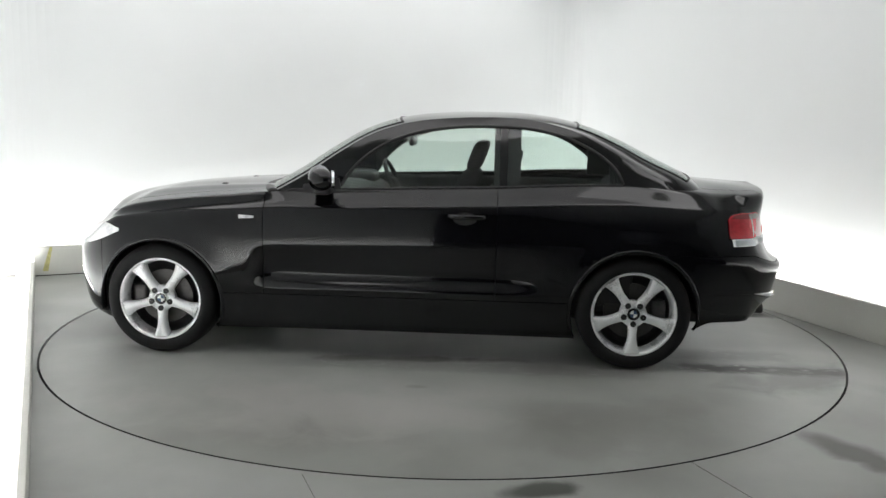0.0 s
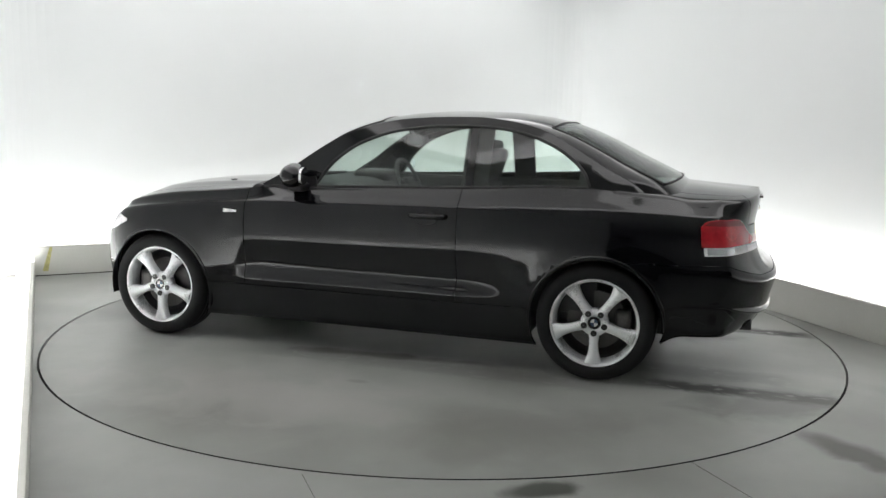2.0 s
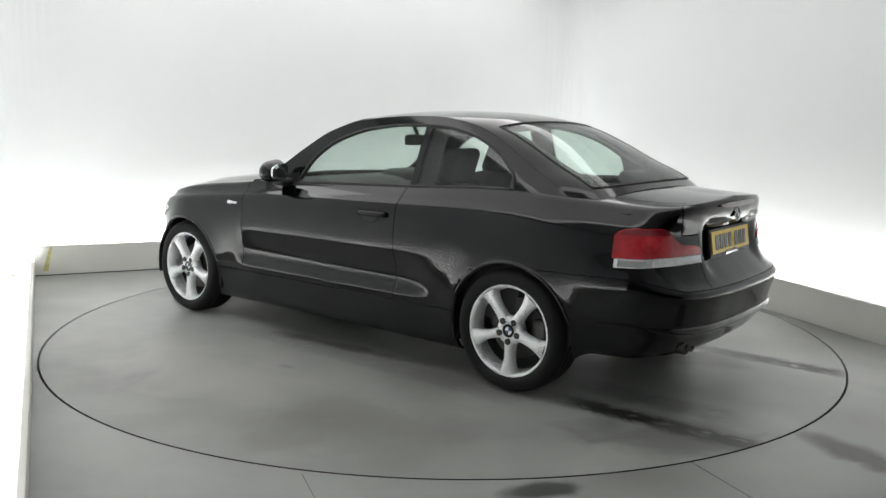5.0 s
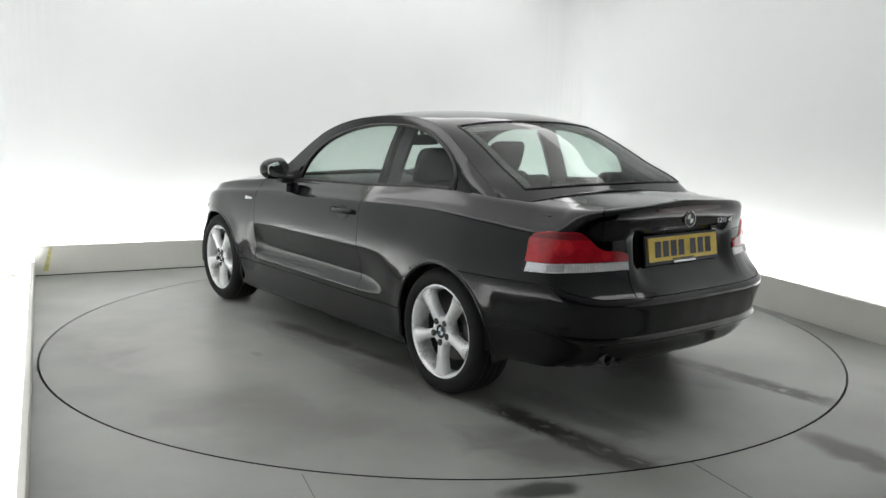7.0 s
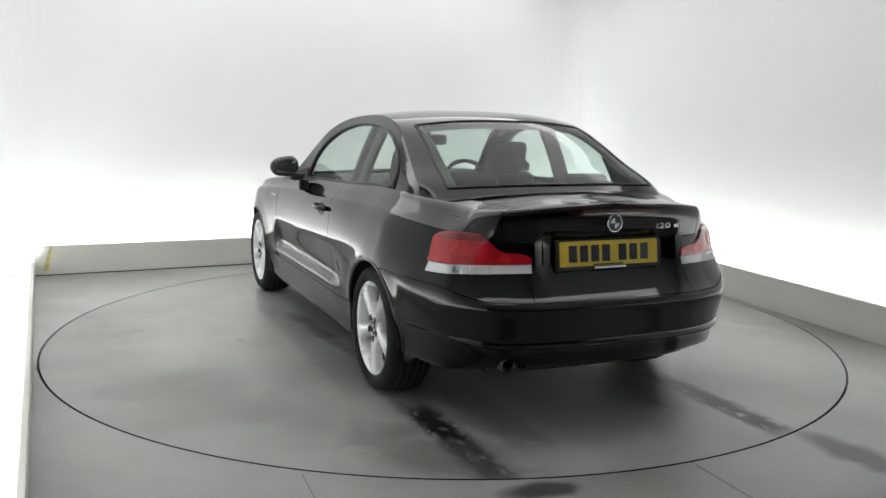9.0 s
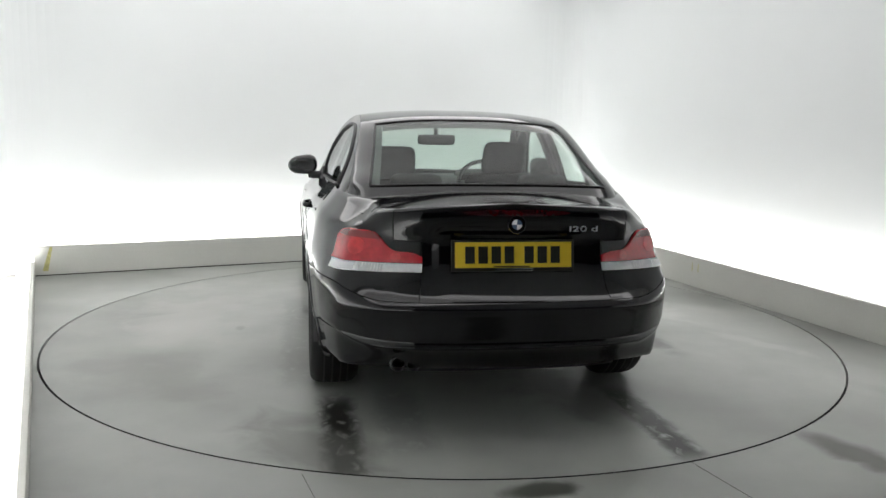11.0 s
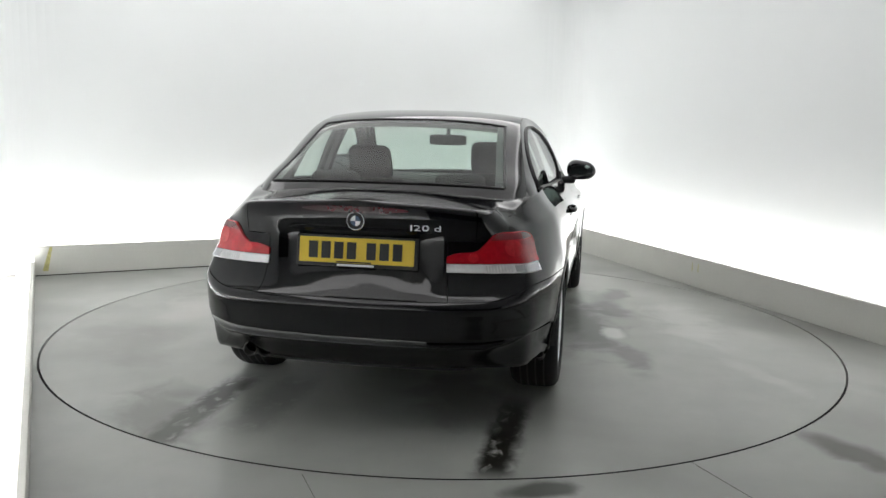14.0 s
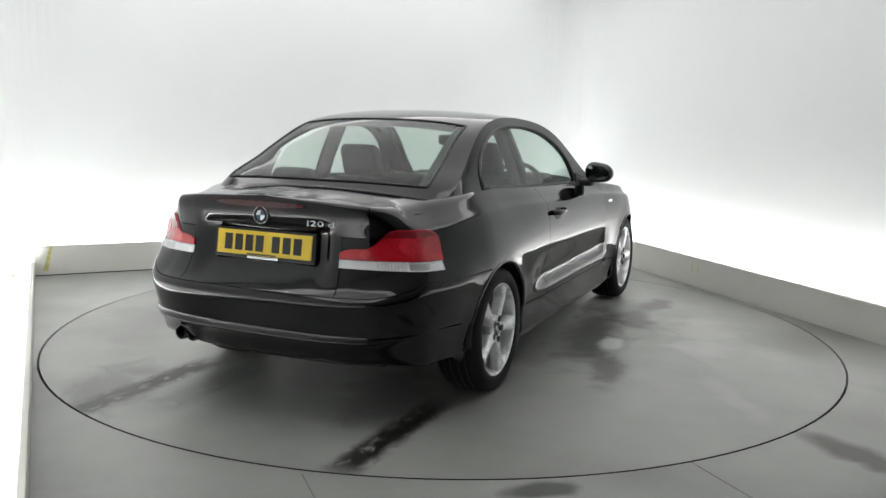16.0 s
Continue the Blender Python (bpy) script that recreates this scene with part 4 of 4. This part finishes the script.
def rear_details(root):
    xp = -0.778
    # number plate: yellow, its writing as plain dark bars
    lean = Matrix.Translation((xp, 0, 0.781)) @ Matrix.Rotation(radians(8), 4, "Y")
    bm = bmesh.new()
    add_box(bm, (-0.004, -0.275, -0.072), (0.012, 0.275, 0.066), 0.004, lean)
    holder = bit("number_plate", bm, M_TRIM, root, "yellow number plate in a black holder", shade=False)
    bm = bmesh.new()
    add_box(bm, (-0.010, -0.26, -0.0555), (-0.0045, 0.26, 0.0555), 0.002, lean)
    part("plate", bm, M_YELLOW, holder, "yellow plate with dark bars")
    for i, yy in enumerate((0.195, 0.137, 0.079, 0.021, -0.068, -0.127, -0.186)):
        bm = bmesh.new()
        add_box(bm, (-0.012, yy - 0.021, -0.037), (-0.0102, yy + 0.021, 0.037), 0, lean)
        part("dark_bar", bm, M_BLACKINK, holder)
    bm = bmesh.new()
    add_box(bm, (-0.0115, -0.07, -0.0535), (-0.0103, 0.09, -0.0475), 0, lean)
    part("maker_bar", bm, M_BLACKINK, holder)
    bm = bmesh.new()
    add_box(bm, (-0.012, -0.085, -0.070), (-0.0045, 0.085, -0.059), 0.002, lean)
    part("pale_strip", bm, M_CHROME, holder, "pale strip of the plate holder")
    # round badge and model number
    p = on_body(0.0, 0.917, 0.002)
    roundel(root, p, Vector((-1, 0, 0.04)).normalized(), 0.038, "badge")
    s = s_at_y_rear(0.30)
    q = on_body(s, 0.884, 0.004)
    n = profile(s)[1]
    ang = math.atan2(-n.y, n.x)
    number = new("model_number")
    number.parent = root
    number.location = OFF
    tagged(number, "silver model number on the boot lid")
    for ch, along in (("1", -0.070), ("2", -0.044), ("0", -0.008), ("d", 0.044)):
        cu = bpy.data.curves.new("digit", "FONT")
        cu.body, cu.size, cu.extrude = ch, 0.070, 0.0015
        tmp = bpy.data.objects.new("digit_text", cu)
        scene.collection.objects.link(tmp)
        me = bpy.data.meshes.new_from_object(tmp.evaluated_get(bpy.context.evaluated_depsgraph_get()))
        bpy.data.objects.remove(tmp)
        me.transform(Matrix.Translation((q.x, -0.300, q.z)) @ Matrix.Rotation(ang + math.pi / 2, 4, "Z") @ Matrix.Rotation(radians(90), 4, "X") @ Matrix.Translation((along, 0, 0)) @ Matrix.Diagonal((0.98, 0.50, 1, 1)))
        me.materials.append(M_LETTER)
        ob = new("digit", me)
        ob.parent = number
    # exhaust pipes
    for yy in (0.43, 0.50):
        bm = bmesh.new()
        rings = lathe(bm, [(0.030, 0.0), (0.033, -0.002), (0.034, -0.01), (0.034, -0.22), (0.029, -0.22), (0.029, -0.02), (0.029, 0.0), (0.030, 0.0)], 24)
        bmesh.ops.transform(bm, matrix=Matrix.Translation((-0.79, yy, 0.306)) @ Matrix.Rotation(radians(90), 4, "Z"), verts=bm.verts)
        bit("exhaust_pipe", bm, M_EXH, root, "dull steel exhaust pipe")
    # lower bumper skirt
    bm = bmesh.new()
    rows = []
    for i in range(31):
        f = i / 30
        y = -0.56 + 1.12 * f
        s = s_at_y_rear(abs(y))
        p = on_body(s, 0.30, -0.02)
        sgn = 1 if y >= 0 else -1
        nn = profile(s)[1]
        rows.append([(Vector((p.x + dx, p.y * sgn, z)), Vector((-0.8, 0, -0.6))) for dx, z in ((0.0, 0.318), (0.015, 0.285), (0.05, 0.255), (0.14, 0.235))])
    patch(bm, rows, 0.01)
    bit("bumper_skirt", bm, M_TRIM, root, "matt black lower bumper skirt")


def door_mirror(root, sy):
    base = new("door_mirror")
    base.parent = root
    base.location = OFF
    tagged(base, "black door mirror on a short arm")

    def shape(c):
        t = (c.y - 0.735) / 0.195
        return Vector((c.x - 0.03 * t + 0.02 * (1 - t), c.y * sy, 1.012 + (c.z - 1.012) * (1.0 - 0.16 * t * t) - 0.004 * t))
    bm = bmesh.new()
    soft_box(bm, (1.68, 0.775, 0.955), (1.82, 0.978, 1.100), 0.068, shape, 9)
    part("housing", bm, M_PAINT, base, smooth=True)
    bm = bmesh.new()
    n = 36
    rings = []
    for k, dx in ((1.0, 1.692), (1.0, 1.678), (0.6, 1.677), (0.02, 1.677)):
        ringv = []
        for i in range(n):
            c, s = math.cos(2 * math.pi * i / n), math.sin(2 * math.pi * i / n)
            yy = 0.877 + 0.080 * k * math.copysign(abs(c) ** 0.72, c)
            zz = 1.026 + 0.053 * k * math.copysign(abs(s) ** 0.72, s)
            ringv.append(bm.verts.new(shape(Vector((dx, yy, zz)))))
        rings.append(ringv)
    for a, b in zip(rings, rings[1:]):
        for i in range(n):
            bm.faces.new((a[i], a[(i + 1) % n], b[(i + 1) % n], b[i]))
    part("mirror_glass", bm, M_MIRROR, base)
    bm = bmesh.new()
    soft_box(bm, (1.69, 0.70, 0.928), (1.79, 0.84, 0.978), 0.02, lambda c: Vector((c.x, c.y * sy, c.z)), 4)
    part("arm", bm, M_TRIM, base, smooth=True)
    bm = bmesh.new()
    pts = [side_point(x, f, 0.004) for x, f in ((1.64, 0.0), (1.86, 0.0), (1.86, 0.45), (1.66, 0.33))]
    lo = [bm.verts.new((p.x, p.y * sy, p.z)) for p in pts]
    hi = [bm.verts.new((p.x, (p.y + 0.014) * sy, p.z)) for p in pts]
    bm.faces.new(hi)
    for i in range(4):
        bm.faces.new((lo[i], lo[(i + 1) % 4], hi[(i + 1) % 4], hi[i]))
    part("corner_cover", bm, M_TRIM, base)


def door_handle(root, sy):
    s = s_at_x(0.925)
    p = on_body(s, 0.832, 0)
    bm = bmesh.new()
    pts = [(0.825, 0.0), (0.84, 0.024), (0.875, 0.034), (0.93, 0.036), (0.985, 0.033), (1.02, 0.022), (1.035, 0.0)]
    tube(bm, [(x, (p.y + o) * sy, 0.832 + 0.004 * (x - 0.9)) for x, o in pts], 0.012, 8, 1.2)
    h = bit("door_handle", bm, M_PAINT, root, "black pull door handle")
    bm = bmesh.new()
    n = 20
    ctr = bm.verts.new((0.94, (p.y + 0.003) * sy, 0.82))
    ring = [bm.verts.new((0.94 + 0.066 * math.cos(2 * math.pi * i / n), (on_body(s_at_x(0.94 + 0.066 * math.cos(2 * math.pi * i / n)), 0.82 + 0.036 * math.sin(2 * math.pi * i / n)).y + 0.0025) * sy, 0.82 + 0.036 * math.sin(2 * math.pi * i / n))) for i in range(n)]
    for i in range(n):
        bm.faces.new((ctr, ring[i], ring[(i + 1) % n]))
    bit("handle_cup", bm, M_TRIM, root)


def arch_lips(root):
    for cx, cz in ARCHES:
        for sy in (1, -1):
            bm = bmesh.new()
            pts = []
            for i in range(41):
                a = radians((-16 + 200 * i / 40) if cx < 1 else (-14 + 210 * i / 40))
                x, z = cx + (ARCH_R + 0.003) * math.cos(a), cz + (ARCH_R + 0.003) * math.sin(a)
                pt = on_body(s_at_x(x), max(z, 0.2), 0.009)
                pts.append((x, (pt.y - 0.006) * sy, z))
            tube(bm, pts, 0.013, 8)
            bit("arch_lip", bm, M_PAINT, root)


def underside(root):
    arch_lips(root)
    bm = bmesh.new()
    add_box(bm, (-0.55, -0.50, 0.20), (3.15, 0.50, 0.30), 0.03)
    bit("floor_pan", bm, M_TRIM, root, shade=False)
    bm = bmesh.new()
    add_box(bm, (0.36, -0.78, 0.19), (2.28, 0.78, 0.26), 0.02)
    bit("floor_pan", bm, M_TRIM, root, shade=False)
    for cx, cz in ARCHES:
        for sy in (1, -1):
            bm = bmesh.new()
            n = 26
            rows = []
            for i in range(n + 1):
                a = radians((-14 + 196 * i / n) if cx < 1 else (-12 + 204 * i / n))
                c, s = math.cos(a), math.sin(a)
                rows.append([bm.verts.new((cx + (ARCH_R + d) * c, yy * sy, cz + (ARCH_R + d) * s)) for yy, d in ((0.852, -0.002), (0.80, 0.012), (0.48, 0.012), (0.46, -0.10))])
            for a, b in zip(rows, rows[1:]):
                for j in range(3):
                    bm.faces.new((a[j], a[j + 1], b[j + 1], b[j]))
            bit("arch_liner", bm, M_TRIM, root)


def cabin(root):
    bm = bmesh.new()
    add_box(bm, (0.1, -0.72, 0.30), (2.1, 0.72, 0.36))
    bit("cabin_floor", bm, M_DASH, root, shade=False)
    for sy in (1, -1):
        bm = bmesh.new()
        add_box(bm, (0.0, min(0.70 * sy, 0.76 * sy), 0.34), (1.95, max(0.70 * sy, 0.76 * sy), 0.955), 0.02)
        bit("door_card", bm, M_DASH, root, shade=False)
    bm = bmesh.new()
    soft_box(bm, (1.52, -0.70, 0.60), (2.12, 0.70, 0.955), 0.09, lambda c: Vector((c.x, c.y, c.z - 0.05 * max(0, (1.7 - c.x)) / 0.2)), 9)
    bit("dashboard", bm, M_DASH, root)
    bm = bmesh.new()
    soft_box(bm, (1.60, -0.54, 0.90), (1.85, -0.22, 1.0), 0.045, None, 5)
    bit("instrument_hood", bm, M_DASH, root)
    bm = bmesh.new()
    add_box(bm, (-0.48, -0.57, 0.925), (0.0, 0.57, 0.948), 0.01)
    bit("parcel_shelf", bm, M_DASH, root, shade=False)
    # front seats
    for y, dx, dz in ((0.36, -0.04, -0.03), (-0.36, 0.165, 0.0)):
        seat = new("front_seat")
        seat.parent = root
        seat.location = OFF
        tagged(seat, "dark cloth front seat with a headrest")
        tilt = lambda c, y=y, dx=dx, dz=dz: Vector((c.x + dx - 0.36 * max(0, c.z - 0.55), y + (c.y - y) * (1 - 0.28 * max(0, c.z - 0.7)), c.z + dz))
        bm = bmesh.new()
        soft_box(bm, (0.92 + dx, y - 0.25, 0.40), (1.42 + dx, y + 0.25, 0.58), 0.07, None, 6)
        part("cushion", bm, M_CLOTH, seat, smooth=True)
        bm = bmesh.new()
        soft_box(bm, (0.86, y - 0.25, 0.50), (1.02, y + 0.25, 1.03), 0.07, tilt, 8)
        part("backrest", bm, M_CLOTH, seat, smooth=True)
        bm = bmesh.new()
        soft_box(bm, (0.89, y - 0.15, 1.02), (1.00, y + 0.15, 1.225), 0.05, tilt, 7)
        head = part("headrest", bm, M_CLOTH, seat, smooth=True)
        for d in (-0.06, 0.06):
            bm = bmesh.new()
            tube(bm, [tilt(Vector((0.945, y + d, z))) for z in (1.05, 1.12)], 0.007, 8)
            part("headrest_post", bm, M_CHROME, head)
    bench = new("rear_bench")
    bench.parent = root
    bench.location = OFF
    tagged(bench, "dark cloth rear bench with two low headrests")
    bm = bmesh.new()
    soft_box(bm, (0.18, -0.62, 0.42), (0.62, 0.62, 0.60), 0.07, None, 7)
    part("cushion", bm, M_CLOTH, bench, smooth=True)
    bm = bmesh.new()
    soft_box(bm, (0.10, -0.62, 0.50), (0.26, 0.62, 1.01), 0.06, lambda c: Vector((c.x - 0.45 * (c.z - 0.5), c.y, c.z)), 8)
    part("backrest", bm, M_CLOTH, bench, smooth=True)
    for y in (0.33, -0.33):
        bm = bmesh.new()
        soft_box(bm, (-0.11, y - 0.13, 0.99), (-0.02, y + 0.13, 1.085), 0.04, None, 6)
        part("headrest", bm, M_CLOTH, bench, smooth=True)
    # steering wheel, on the car's right
    st = new("steering_wheel")
    st.parent = root
    m = Matrix.Translation(OFF + Vector((1.47, -0.37, 0.90))) @ Matrix.Rotation(radians(-66), 4, "Y")
    st.matrix_basis = m
    bm = bmesh.new()
    tube(bm, [(0.185 * math.cos(2 * math.pi * i / 40), 0.185 * math.sin(2 * math.pi * i / 40), 0) for i in range(41)], 0.015, 8)
    part("wheel_rim", bm, M_DASH, st, smooth=True)
    bm = bmesh.new()
    soft_box(bm, (-0.06, -0.075, -0.03), (0.06, 0.075, 0.02), 0.025, None, 5)
    part("boss", bm, M_DASH, st, smooth=True)
    for a in (90, 270, 180):
        bm = bmesh.new()
        tube(bm, [(r * math.cos(radians(a)), r * math.sin(radians(a)), 0) for r in (0.05, 0.18)], 0.014, 8, 0.5)
        part("wheel_spoke", bm, M_DASH, st)
    # inner mirror under the windscreen's head
    bm = bmesh.new()
    soft_box(bm, (1.30, -0.125, 1.185), (1.335, 0.125, 1.255), 0.017, None, 6)
    im = bit("inner_mirror", bm, M_TRIM, root, "black inner rear-view mirror")
    bm = bmesh.new()
    tube(bm, [(1.32, 0, 1.25), (1.37, 0, 1.34)], 0.014, 8)
    part("stem", bm, M_TRIM, im)


def small_parts(root):
    # wipers and scuttle at the foot of the windscreen
    for y0, y1 in ((0.62, 0.02), (0.05, -0.55)):
        bm = bmesh.new()
        pts = []
        for i in range(13):
            y = y0 + (y1 - y0) * i / 12
            x = 2.17 - 0.16 * (abs(y) / 0.76) ** 2 - 0.05
            pts.append((x, y, 0.965 - 0.02 * abs(y)))
        tube(bm, pts, 0.010, 6, 1.6)
        bit("wiper", bm, M_TRIM, root, "black windscreen wiper")
    bm = bmesh.new()
    pts = [(2.185 - 0.16 * (i / 12) ** 2, 0.76 * i / 12, 0.940) for i in range(-12, 13)]
    tube(bm, pts, 0.028, 8, 0.5)
    bit("scuttle", bm, M_TRIM, root, "black plastic scuttle panel")
    for y in (0.33, -0.33):
        bm = bmesh.new()
        soft_box(bm, (2.42, y - 0.018, 0.925), (2.46, y + 0.018, 0.945), 0.008, None, 3)
        bit("washer_jet", bm, M_TRIM, root)


def car():
    root = new("car")
    tagged(root, "glossy black two-door coupe with silver alloy wheels on the turntable", "car")
    car_body(root)
    greenhouse(root)
    for x, y in ((0, 0.834), (2.66, 0.842), (0, -0.834), (2.66, -0.842)):
        wheel(root, x, y, 0 if y > 0 else 14)
    lamps(root)
    rear_details(root)
    for sy in (1, -1):
        door_mirror(root, sy)
        door_handle(root, sy)
    underside(root)
    cabin(root)
    small_parts(root)
    return root


CAR = car()


def motions():
    # the table turns at an even pace, and the car with it
    rows = []
    for k in range(33):
        t = k / 2
        rows.append((t, pose(0, 0, 0, 0, 0, 176.67 - 6.95 * t - 0.0035 * (t - 8) ** 2)))
    walk(TABLE, rows)
    walk(CAR, rows)


motions()
